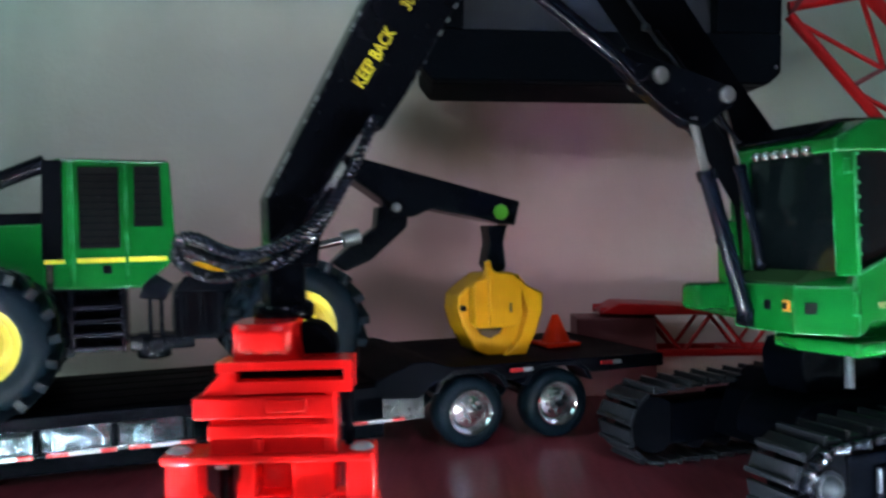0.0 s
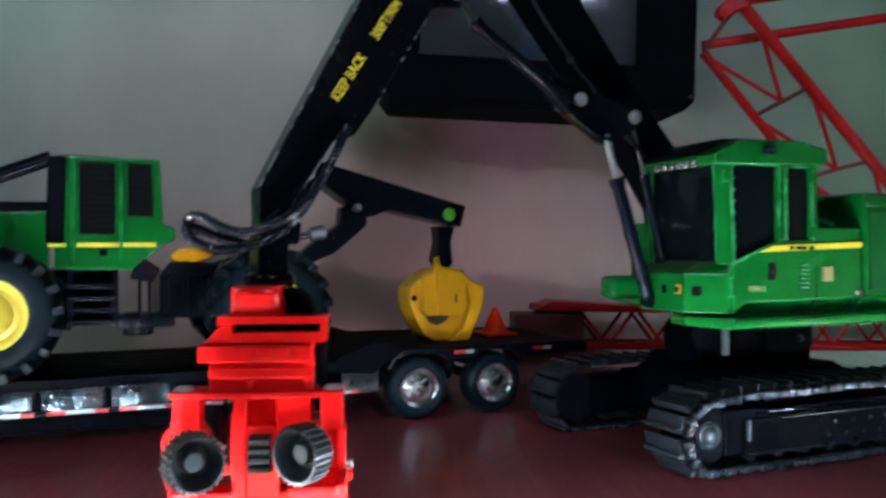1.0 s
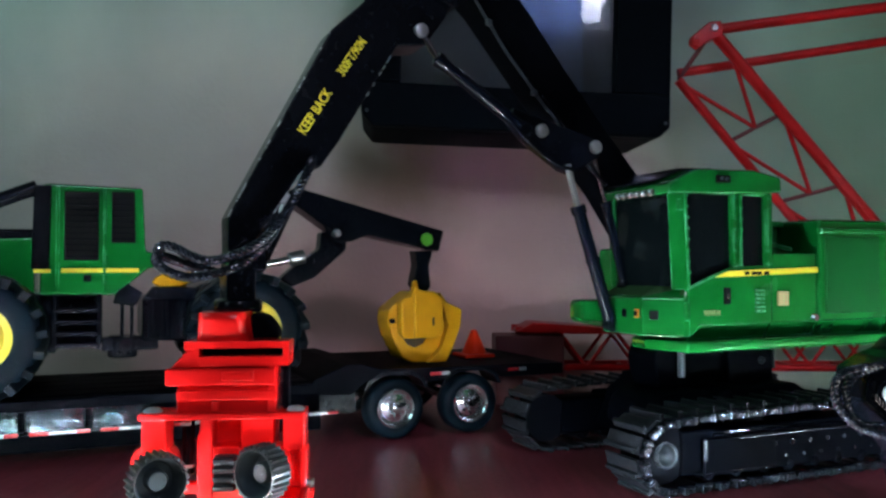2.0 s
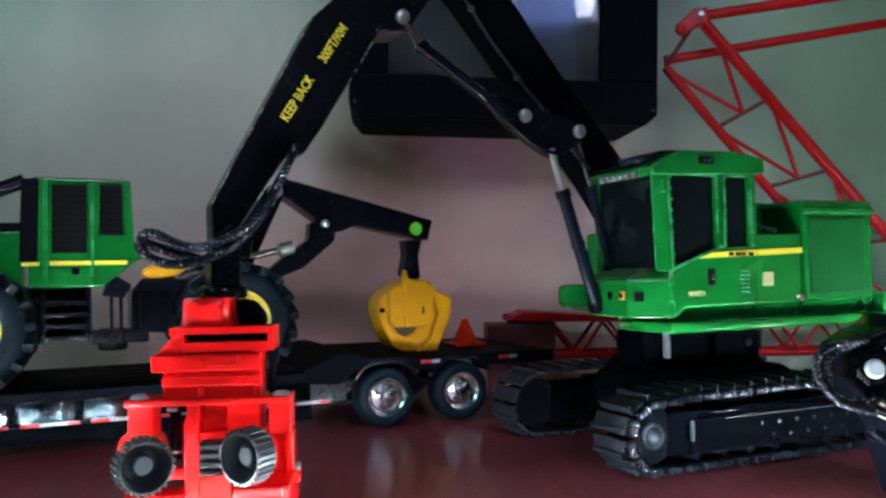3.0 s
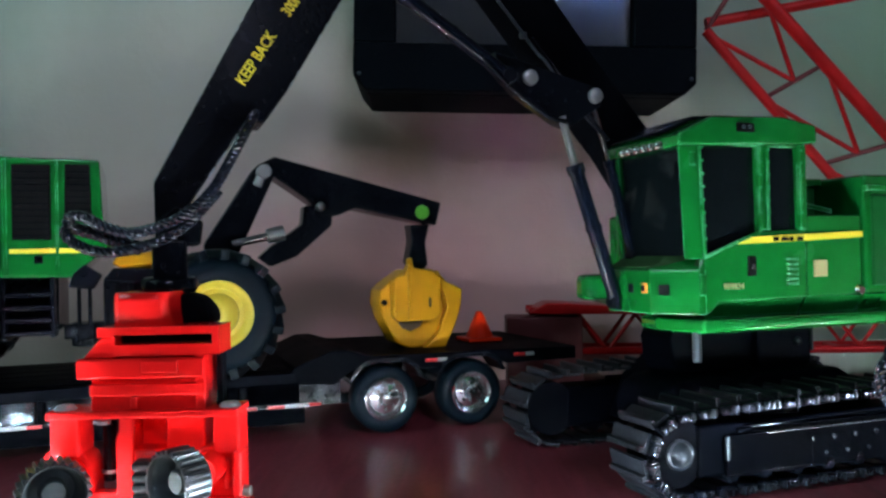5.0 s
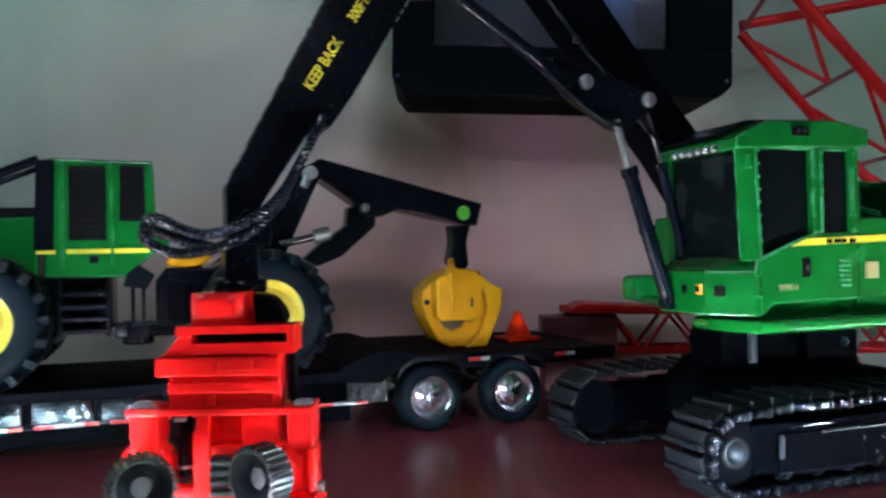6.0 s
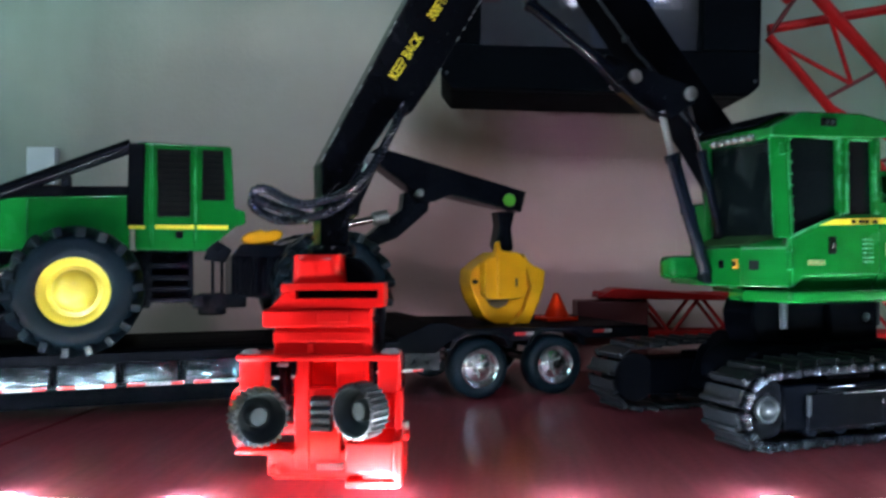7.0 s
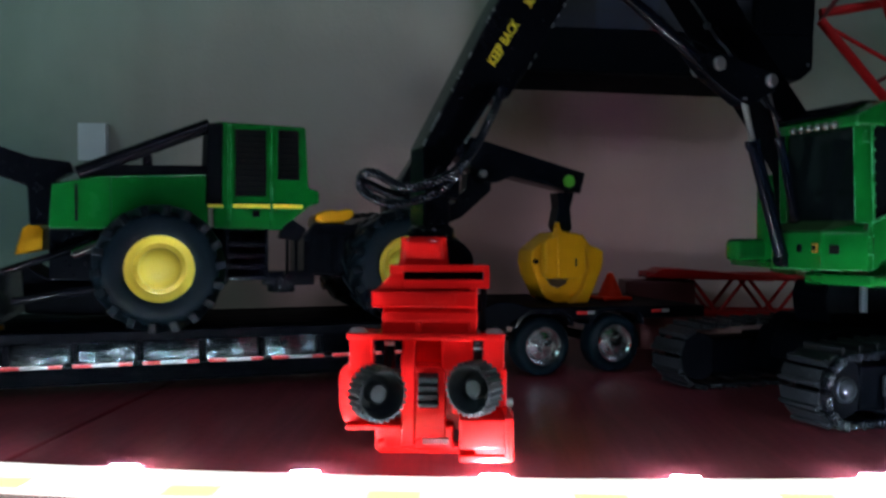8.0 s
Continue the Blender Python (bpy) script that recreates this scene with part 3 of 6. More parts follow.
# ---- the tracked harvester ----
def harvester():
    root = thing("tracked_harvester", (0.150, 0.1415, 0.0), "green toy tracked forestry harvester with black boom and smoked cab windows", "toy harvester", YAW, shared=True)

    # tracks
    def shoe_mesh(out):
        s = 1 if out else -1
        lo, hi = (-0.0048, 0.0065) if out else (-0.0065, 0.0062)
        bm = box((-0.0019, lo, -0.0004), (0.0019, hi, 0.0004), 0.0001)
        box((-0.0019, lo + 0.0001, 0.0003), (-0.0009, hi - 0.0001, 0.0013), 0.0002, bm)
        plain = len(bm.faces)
        box((-0.0019, -s * 0.0062 - 0.0006, -0.0017), (0.0019, -s * 0.0062 + 0.0012, 0.0001), 0.0004, bm)
        dark = len(bm.faces)
        box((0.0007, -s * 0.0062 - 0.0010, -0.0016), (0.0012, -s * 0.0062 + 0.0010, 0.0002), 0.0001, bm)
        box((-0.0016, -s * 0.0062 - 0.0009, -0.0013), (-0.0009, -s * 0.0062 + 0.0010, -0.0002), 0.0001, bm)
        rod((-0.0002, -s * 0.0062 - 0.0009, -0.0010), (-0.0002, -s * 0.0062 + 0.0008, -0.0010), 0.0004, seg=8, bm=bm)
        bm.faces.ensure_lookup_table()
        for k, f in enumerate(bm.faces):
            f.material_index = 0 if k < plain else 2 if k < dark else 1
        me = mesh_of("track_shoe", bm, TRACK, 40)
        me.materials.append(LINK)
        me.materials.append(BLACK)
        return me

    for name, vmid, out in (("near", 0.1162, True), ("far", 0.1665, False)):
        u0, u1, zc, r = 0.1168, 0.1925, 0.0089, 0.0080
        s = 1 if out else -1
        v0, v1 = vmid - 0.0040, vmid + 0.0040
        fr = box((u0 + 0.004, v0, 0.0040), (u1 - 0.004, v1, 0.0138), 0.0008)
        box((u0 + 0.0125, v0 - 0.0006 if out else v1 - 0.001, 0.0036), (u1 - 0.0105, v0 + 0.001 if out else v1 + 0.0006, 0.0128), 0.0005, fr)
        box((u0 + 0.018, vmid - 0.0016, 0.0135), (u0 + 0.03, vmid + 0.0016, 0.0150), 0.0003, fr)
        track = part("track", fr, FRAME_BLACK, root, "black crawler track with ridged shoes")
        face = v0 - 0.0006 if out else v1 + 0.0006
        plate = box((u0 + 0.0095, face - 0.0006 * s, 0.0042), (u0 + 0.0300, face + 0.0002 * s, 0.0118), 0.0003) if out else box((u0 + 0.0105, face - 0.0002, 0.0045), (u0 + 0.0145, face + 0.0007, 0.0115), 0.0002)
        part("cover_plate", plate, FRAME_BLACK, track)
        for uu in (u0, u1):
            w = lathe([(0, 0.0036), (0.0034, 0.0036), (0.0052, 0.0034), (0.0064, 0.0030), (0.0064, -0.0038), (0, -0.0038)], (uu, vmid, zc), (0, -s, 0), 32)
            idler = part("idler_wheel", w, BLACK_MATT, track)
            part("hub_cap", lathe([(0, 0.0060), (0.0008, 0.0059), (0.0015, 0.0055), (0.0020, 0.0049), (0.0023, 0.0043), (0.0026, 0.0044), (0.0029, 0.0042), (0.0029, 0.0034), (0, 0.0034)], (uu, vmid, zc), (0, -s, 0), 32), DARK_STEEL, idler)
        for k in range(8):
            part("roller", lathe([(0, 0.0046), (0.0011, 0.0046), (0.0017, 0.0042), (0.0020, 0.0036), (0.0020, -0.0036), (0, -0.0036)], (u0 + 0.0115 + 0.0078 * k, vmid, 0.0042), (0, -s, 0), 20), BLACK, track)
        bolts = None
        for k in range(9):
            bolts = rod((u0 + 0.019 + 0.0055 * k, face, 0.0092), (u0 + 0.019 + 0.0055 * k, face - 0.0005 * s, 0.0092), 0.0006, seg=8, bm=bolts)
            bolts = rod((u0 + 0.017 + 0.0055 * k, face, 0.0062), (u0 + 0.017 + 0.0055 * k, face - 0.0004 * s, 0.0062), 0.0005, seg=8, bm=bolts)
        part("bolt_row", bolts, BLACK, track)
        part("guard_rail", box((u0 + 0.019, face - 0.0008 * s if out else face, 0.0112), (u1 - 0.02, face if out else face + 0.0008, 0.0117), 0.0001), BLACK, track)
        if out:
            # metal bar and two rails stand in for highlights on the frame
            part("cover_glint", box((u0 + 0.0092, face - 0.0011, 0.0072), (u0 + 0.0100, face - 0.0003, 0.0116), 0.0002), DARK_STEEL, track)
            part("guard_rail", box((u0 + 0.0105, face - 0.0009, 0.0042), (u0 + 0.0300, face - 0.0002, 0.0045), 0.0001), LINK, track)
            part("guard_rail", box((u0 + 0.0150, face - 0.0009, 0.0128), (u0 + 0.0220, face - 0.0001, 0.0133), 0.0001), LINK, track)
        me = shoe_mesh(out)
        straight, arc = u1 - u0, math.pi * r
        loop = 2 * (straight + arc)
        count = 42
        for k in range(count):
            d = loop * k / count
            if d < straight:
                m = pose(u0 + d, vmid, zc + r, 0, 0, 0)
                sag = 0.0009 * math.sin(math.pi * d / straight) + 0.0003 * math.sin(9 * d / straight) ** 2
                m.translation.z += sag
            elif d < straight + arc:
                w = (d - straight) / r
                m = Matrix.Translation((u1 + r * math.sin(w), vmid, zc + r * math.cos(w))) @ pose(0, 0, 0, 0, math.degrees(w), 0)
            elif d < 2 * straight + arc:
                m = pose(u1 - (d - straight - arc), vmid, zc - r, 0, 180, 0)
            else:
                w = math.pi + (d - 2 * straight - arc) / r
                m = Matrix.Translation((u0 + r * math.sin(w), vmid, zc + r * math.cos(w))) @ pose(0, 0, 0, 0, math.degrees(w), 0)
            piece("track_shoe", me, track, m)

    # undercarriage
    part("car_body", prism([(0.132, 0.006), (0.176, 0.006), (0.172, 0.0165), (0.164, 0.0210), (0.142, 0.0210), (0.136, 0.0165)], 0.121, 0.162, 0.0008), FRAME_BLACK, root)
    part("frame_leg", prism([(0.1205, 0.0120), (0.1205, 0.0155), (0.1222, 0.0185), (0.1250, 0.0201), (0.1300, 0.0206), (0.1420, 0.0196), (0.1420, 0.0120)], 0.1246, 0.1400, 0.0010), FRAME_BLACK, root)
    part("swing_ring", lathe([(0, 0.0), (0.0110, 0.0), (0.0110, 0.0035), (0.0100, 0.005), (0.0100, 0.0110), (0, 0.0110)], (0.150, 0.1435, 0.0205), (0, 0, 1), 40), BLACK, root)
    part("pedestal", prism([(0.1290, 0.0205), (0.1640, 0.0205), (0.1632, 0.0312), (0.1284, 0.0312), (0.1270, 0.0280), (0.1275, 0.0240)], 0.1290, 0.1400, 0.0006), FRAME_BLACK, root)
    part("tool_box", box((0.1480, 0.1270, 0.0200), (0.1625, 0.1320, 0.0300), 0.0006), FRAME_BLACK, root)
    part("grease_cap", lathe([(0, 0.0010), (0.0007, 0.0008), (0.0010, 0.0003), (0.0010, -0.0004), (0, -0.0004)], (0.1585, 0.1270, 0.0262), (0, -1, 0), 16), DARK_STEEL, root)
    # steel strip added in place of the box edge's highlight
    part("box_glint", box((0.1622, 0.1266, 0.0240), (0.1628, 0.1272, 0.0298), 0.0001), DARK_STEEL, root)
    part("step", rod((0.1203, 0.1112, 0.0258), (0.1203, 0.1112, 0.0325), 0.0008, seg=12, bevel=0.0002), DARK_STEEL, root, "bare steel post")

    # platform
    plan = [(0.1198, 0.1085), (0.1890, 0.1085), (0.1890, 0.1745), (0.1500, 0.1745), (0.1430, 0.1560), (0.1330, 0.1400), (0.1225, 0.1300), (0.1188, 0.1270), (0.1176, 0.1200)]
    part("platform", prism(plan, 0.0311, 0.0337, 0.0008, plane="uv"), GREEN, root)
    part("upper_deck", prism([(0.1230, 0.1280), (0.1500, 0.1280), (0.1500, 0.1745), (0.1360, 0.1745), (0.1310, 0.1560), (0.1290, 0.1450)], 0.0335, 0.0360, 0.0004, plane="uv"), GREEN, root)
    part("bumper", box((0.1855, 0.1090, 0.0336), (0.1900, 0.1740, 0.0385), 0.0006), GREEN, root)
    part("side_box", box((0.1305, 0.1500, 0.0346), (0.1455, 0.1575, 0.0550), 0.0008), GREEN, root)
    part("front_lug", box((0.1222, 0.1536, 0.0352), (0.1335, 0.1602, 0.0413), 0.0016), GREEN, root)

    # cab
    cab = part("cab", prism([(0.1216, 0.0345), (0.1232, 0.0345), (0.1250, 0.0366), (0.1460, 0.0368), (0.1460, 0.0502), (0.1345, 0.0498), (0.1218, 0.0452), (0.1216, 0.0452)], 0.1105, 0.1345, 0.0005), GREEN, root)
    bm = bmesh.new()
    rings = []
    for z, uf, uc, inset in ((0.0345, 0.1151, 0.1210, 0.0), (0.0349, 0.1149, 0.1209, 0.0), (0.0412, 0.1150, 0.1211, 0.0), (0.0424, 0.1150, 0.1211, 0.0), (0.0432, 0.1152, 0.1212, 0.0001), (0.0452, 0.1192, 0.1217, 0.0004)):
        rings.append([bm.verts.new((u, v, z)) for u, v in ((uf, 0.1322), (uf, 0.1182), (uf + 0.0003, 0.1177), (uc - 0.0004, 0.1109 + inset), (uc, 0.1105 + inset), (0.1222, 0.1105 + inset), (0.1222, 0.1345), (uf + 0.0010, 0.1342))])
    for r0, r1 in zip(rings, rings[1:]):
        for j in range(8):
            bm.faces.new((r0[j], r0[(j + 1) % 8], r1[(j + 1) % 8], r1[j]))
    bm.faces.new(rings[0])
    bm.faces.new(rings[-1])
    part("nose", bm, GREEN, cab, angle=28)
    skirt = lambda a, b, up: part("skirt", prism([(0.1113, 0.0380), (0.1118, 0.0364), (0.1136, 0.0336), (0.1330, 0.0336), (0.1330, 0.0380)], a, b, plane="yz"), GREEN, up)
    skirt(0.1238, 0.1459, cab)
    bm = bmesh.new()
    low = [(0.1154, 0.1325, 0.0435), (0.1154, 0.1183, 0.0435), (0.1157, 0.1177, 0.0435), (0.1209, 0.1110, 0.0435)]
    high = [(0.1194, 0.1325, 0.0456), (0.1194, 0.1183, 0.0456), (0.1196, 0.1176, 0.0456), (0.1216, 0.1111, 0.0456)]
    rows = [[bm.verts.new((u, v, z - d)) for u, v, z in line] for d in (0, 0.0006) for line in (low, high)]
    for a, b in ((0, 1), (1, 3), (3, 2), (2, 0)):
        for j in range(3):
            bm.faces.new((rows[a][j], rows[a][j + 1], rows[b][j + 1], rows[b][j]))
    for j in (0, 3):
        bm.faces.new((rows[0][j], rows[1][j], rows[3][j], rows[2][j]))
    part("sill", bm, DUSTY_GREEN, cab, "dull dark green sill under the windscreen")
    post = lambda pts, a, b: part("pillar", prism(pts, a, b, 0.0003), GREEN, cab)
    bm = bmesh.new()
    rings = [[bm.verts.new((u + du, v, z)) for u, v in ((0.1186, 0.1122), (0.1186, 0.1117), (0.1201, 0.1104), (0.1216, 0.1103), (0.1216, 0.1118), (0.1200, 0.1122))] for z, du in ((0.0448, 0.0001), (0.0667, -0.0008))]
    for j in range(6):
        bm.faces.new((rings[0][j], rings[0][(j + 1) % 6], rings[1][(j + 1) % 6], rings[1][j]))
    bm.faces.new(rings[0])
    bm.faces.new(rings[1])
    part("pillar", bm, GREEN, cab)
    post([(0.1186, 0.0450), (0.1206, 0.0452), (0.1200, 0.0665), (0.1178, 0.0665)], 0.1322, 0.1347)
    post([(0.1342, 0.0497), (0.1368, 0.0500), (0.1366, 0.0665), (0.1341, 0.0665)], 0.1103, 0.1125)
    post([(0.1440, 0.0500), (0.1462, 0.0500), (0.1462, 0.0665), (0.1438, 0.0665)], 0.1103, 0.1129)
    post([(0.1440, 0.0500), (0.1462, 0.0500), (0.1462, 0.0665), (0.1438, 0.0665)], 0.1322, 0.1347)
    part("side_pane", prism([(0.1205, 0.0665), (0.1343, 0.0665), (0.1343, 0.0498), (0.1213, 0.0452)], 0.1113, 0.1118), SMOKED, cab)
    part("side_pane", prism([(0.1364, 0.0665), (0.1442, 0.0665), (0.1442, 0.0500), (0.1364, 0.0500)], 0.1113, 0.1118), SMOKED, cab)
    part("side_pane", prism([(0.1200, 0.0665), (0.1442, 0.0665), (0.1442, 0.0500), (0.1205, 0.0452)], 0.1334, 0.1339), SMOKED, cab)
    part("rear_pane", box((0.1449, 0.1128, 0.0500), (0.1454, 0.1323, 0.0665)), SMOKED, cab)
    part("windscreen", prism([(0.1192, 0.0455), (0.1197, 0.0455), (0.1190, 0.0665), (0.1185, 0.0665)], 0.1118, 0.1323), SMOKED, cab)
    part("window_rail", prism([(0.1205, 0.0658), (0.1445, 0.0658), (0.1445, 0.0672), (0.1200, 0.0672)], 0.1104, 0.1124, 0.0002), GREEN, cab)
    for u0, u1, z0 in ((0.1341, 0.1349, 0.0497), (0.1361, 0.1368, 0.0500), (0.1440, 0.1447, 0.0500)):
        part("window_frame", box((u0, 0.1098, z0), (u1, 0.1106, 0.0664), 0.0002), GREEN, cab)
    part("window_frame", prism([(0.1214, 0.0453), (0.1221, 0.0455), (0.1212, 0.0664), (0.1205, 0.0664)], 0.1098, 0.1107, 0.0002), GREEN, cab)
    part("window_frame", prism([(0.1218, 0.0448), (0.1346, 0.0495), (0.1346, 0.0502), (0.1218, 0.0455)], 0.1099, 0.1107, 0.0002), GREEN, cab)
    # unseen block, added so that the panes look dark
    part("seat", box((0.1290, 0.1165, 0.0452), (0.1400, 0.1285, 0.0600), 0.002), BLACK_MATT, cab, "black seat block added to keep the cab dark")
    part("console", box((0.1230, 0.1150, 0.0452), (0.1270, 0.1290, 0.0520), 0.001), BLACK_MATT, cab)
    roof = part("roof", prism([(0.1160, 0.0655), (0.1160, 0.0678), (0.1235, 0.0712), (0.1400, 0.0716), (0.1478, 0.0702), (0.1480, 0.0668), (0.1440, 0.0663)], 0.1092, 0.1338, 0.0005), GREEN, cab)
    part("roof_plate", prism([(0.1170, 0.0685), (0.1235, 0.0714), (0.1330, 0.0718), (0.1330, 0.0724), (0.1232, 0.0720), (0.1168, 0.0691)], 0.1150, 0.1334, 0.0002), BLACK, roof)
    for k in range(6):
        vv = 0.1150 + 0.0024 * k
        part("work_light", lathe([(0, 0.0009), (0.0006, 0.0008), (0.0009, 0.0004), (0.0009, -0.0008), (0, -0.0008)], (0.1156, vv, 0.0661), (-1, 0, -0.15), 16), CHROME, cab, "small chrome work light")
    plate = part("roof_label", box((0.1288, 0.1087, 0.0684), (0.1325, 0.1093, 0.0700), 0.0001), SLOT, roof)
    for uu in (0.1299, 0.1313):
        part("lens", rod((uu, 0.1088, 0.0692), (uu, 0.1084, 0.0692), 0.0004, seg=10), DARK_STEEL, plate)
    rivets = None
    for k in range(8):
        z = 0.0485 + 0.0024 * k
        for uu in (0.1217 - 0.0006 * k / 8, 0.1345, 0.1364, 0.1443):
            if z > 0.0515 or uu < 0.122:
                rivets = rod((uu, 0.1101, z), (uu, 0.1095, z), 0.00026, seg=6, bm=rivets)
    for k in range(9):
        rivets = rod((0.1215 + 0.0026 * k, 0.1105, 0.0665), (0.1215 + 0.0026 * k, 0.1099, 0.0665), 0.00028, seg=6, bm=rivets)
    part("rivets", rivets, RIVET, cab, kind="stuff")
    # decals and small fittings of the cab's side
    stripe = prism([(0.1294, 0.0474), (0.1458, 0.0479), (0.1458, 0.0492), (0.1312, 0.0487)], 0.1101, 0.1106)
    part("stripe", stripe, DECAL_YELLOW, cab, "yellow stripe with dark marks")
    for k, wide in enumerate((0.0012, 0.0016, 0.0010, 0.0014)):
        part("stripe_mark", box((0.1375 + 0.0019 * k, 0.1099, 0.0479), (0.1375 + 0.0019 * k + wide, 0.1102, 0.0487)), SLOT, cab)
    part("side_badge", box((0.1316, 0.1100, 0.0414), (0.1334, 0.1106, 0.0451), 0.0002), SLOT, cab, "black latch plate")
    part("latch", box((0.1321, 0.1097, 0.0427), (0.1329, 0.1101, 0.0437), 0.0001), CHROME, cab)
    part("model_letters", lettering("909KH", (0.1258, 0.1102, 0.0390), 0.0, 0.0017, 0.95, 0.0), GOLD, cab, "gold letters")
    for k in range(6):
        part("louvre", box((0.1408, 0.1098, 0.0394 + 0.00095 * k), (0.1432, 0.1108, 0.0399 + 0.00095 * k), 0.0001), GREEN, cab)
    part("nose_badge", box((0.1146, 0.1187, 0.0384), (0.1152, 0.1202, 0.0404), 0.0001), ORANGE_DECAL, cab, "small orange badge with a black middle")
    part("badge_middle", box((0.1144, 0.1190, 0.0388), (0.1147, 0.1199, 0.0400)), SLOT, cab)
    dark = box((-0.0010, -0.0004, -0.0010), (0.0010, 0.0004, 0.0010), 0.0001)
    dark.transform(Matrix.Translation((0.1168, 0.1158, 0.0391)) @ pose(0, 0, 0, 0, 0, -50))
    part("nose_badge", dark, SLOT, cab, "small dark badge")
    part("nose_light", box((0.1146, 0.1234, 0.0384), (0.1152, 0.1248, 0.0402), 0.0002), BLACK, cab)
    part("hinge", rod((0.1214, 0.1105, 0.0380), (0.1214, 0.1105, 0.0420), 0.0006, seg=10), GREEN, cab)
    part("hinge", rod((0.1196, 0.1103, 0.0620), (0.1196, 0.1103, 0.0645), 0.0006, seg=10), GREEN, cab)

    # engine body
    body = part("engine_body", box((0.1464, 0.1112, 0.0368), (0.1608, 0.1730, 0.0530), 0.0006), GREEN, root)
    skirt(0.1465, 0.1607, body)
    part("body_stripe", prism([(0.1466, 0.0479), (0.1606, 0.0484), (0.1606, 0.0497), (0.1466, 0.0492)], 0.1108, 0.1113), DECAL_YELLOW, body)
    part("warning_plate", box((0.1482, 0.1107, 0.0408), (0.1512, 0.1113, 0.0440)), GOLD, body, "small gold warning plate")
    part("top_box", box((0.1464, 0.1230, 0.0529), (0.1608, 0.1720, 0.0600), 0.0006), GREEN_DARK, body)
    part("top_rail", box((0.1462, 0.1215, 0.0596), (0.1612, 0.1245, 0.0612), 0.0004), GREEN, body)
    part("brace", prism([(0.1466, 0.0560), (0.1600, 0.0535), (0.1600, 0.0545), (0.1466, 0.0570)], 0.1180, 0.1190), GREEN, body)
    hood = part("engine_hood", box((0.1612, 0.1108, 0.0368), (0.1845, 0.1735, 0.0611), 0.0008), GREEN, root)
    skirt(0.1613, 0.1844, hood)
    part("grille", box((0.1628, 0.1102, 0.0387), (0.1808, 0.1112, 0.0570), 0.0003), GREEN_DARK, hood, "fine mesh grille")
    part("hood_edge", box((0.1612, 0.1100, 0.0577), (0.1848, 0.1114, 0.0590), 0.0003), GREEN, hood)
    part("latch", lathe([(0, 0.0008), (0.0008, 0.0007), (0.0011, 0), (0, 0)], (0.1595, 0.1110, 0.0378), (0, -1, 0), 14), CHROME, body)

    # boom and stick
    near = 0.1298
    stick_pts = [(0.0268, 0.0525), (0.0267, 0.0597), (0.0318, 0.0694), (0.0472, 0.0985), (0.0535, 0.1045), (0.0620, 0.1140), (0.0700, 0.1165), (0.0745, 0.1120), (0.0730, 0.1045),
                 (0.0680, 0.0975), (0.0615, 0.0967), (0.0492, 0.0761), (0.0450, 0.0701), (0.0420, 0.0703), (0.0338, 0.0580), (0.0305, 0.0528), (0.0287, 0.0514)]
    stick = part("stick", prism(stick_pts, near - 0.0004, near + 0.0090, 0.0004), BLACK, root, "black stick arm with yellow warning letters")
    part("warning_letters", lettering("KEEP BACK", (0.0417, near - 0.0006, 0.0763), 58.0, 0.0028, 0.76), DECAL_YELLOW, stick)
    part("warning_letters", lettering("300FT/90M", (0.0497, near - 0.0006, 0.0889), 57.0, 0.0028, 0.72), DECAL_YELLOW, stick)
    rng = random.Random(7)
    flakes = None
    for a, b in (((0.0267, 0.0597), (0.0318, 0.0694)), ((0.0318, 0.0694), (0.0472, 0.0985)), ((0.0338, 0.0580), (0.0420, 0.0703)), ((0.0492, 0.0761), (0.0615, 0.0967))):
        for k in range(9):
            t = rng.random()
            p = Vector((a[0] + (b[0] - a[0]) * t, near - 0.00035, a[1] + (b[1] - a[1]) * t))
            d = Vector((b[0] - a[0], 0, b[1] - a[1])).normalized() * rng.uniform(0.0001, 0.0007)
            flakes = rod(p - d, p + d, 0.00016, seg=5, bm=flakes)
    part("bare_edge", flakes, STEEL, stick, "bare metal where the edge paint is chipped", kind="stuff")
    boom_pts = [(0.0680, 0.1190), (0.0730, 0.1250), (0.0800, 0.1270), (0.0880, 0.1215), (0.0972, 0.1111), (0.1071, 0.0983), (0.1166, 0.0866), (0.1292, 0.0723), (0.1420, 0.0560), (0.1420, 0.0347), (0.1290, 0.0347), (0.1258, 0.0580), (0.1192, 0.0675), (0.1053, 0.0842), (0.0847, 0.1097), (0.0800, 0.1140), (0.0740, 0.1150)]
    boom = part("boom", prism(boom_pts, 0.1368, 0.1460, 0.0004), BOOM_BLACK, root)
    part("apex_cheek", prism([(0.0640, 0.1190), (0.0720, 0.1245), (0.0800, 0.1225), (0.0830, 0.1120), (0.0740, 0.1060), (0.0665, 0.1100)], 0.1280, 0.1372, 0.0004), BLACK, boom)
    pin = [(0, 0.0007), (0.0013, 0.0007), (0.0015, 0.0005), (0.00155, 0.0001), (0.00155, -0.0085), (0, -0.0085)]
    link_pts = [(0.0890, 0.0856), (0.0965, 0.0836), (0.1096, 0.0802), (0.1123, 0.0788), (0.1120, 0.0758), (0.1050, 0.0715), (0.1025, 0.0722), (0.0940, 0.0776), (0.0885, 0.0828)]
    link = part("linkage", prism(link_pts, 0.1290, 0.1330, 0.0003), BLACK, root)
    for uu, zz in ((0.0962, 0.0808), (0.1106, 0.0779)):
        part("pin", lathe(pin, (uu, 0.1288, zz), (0, -1, 0), 24), STEEL, link, "bright steel pin")
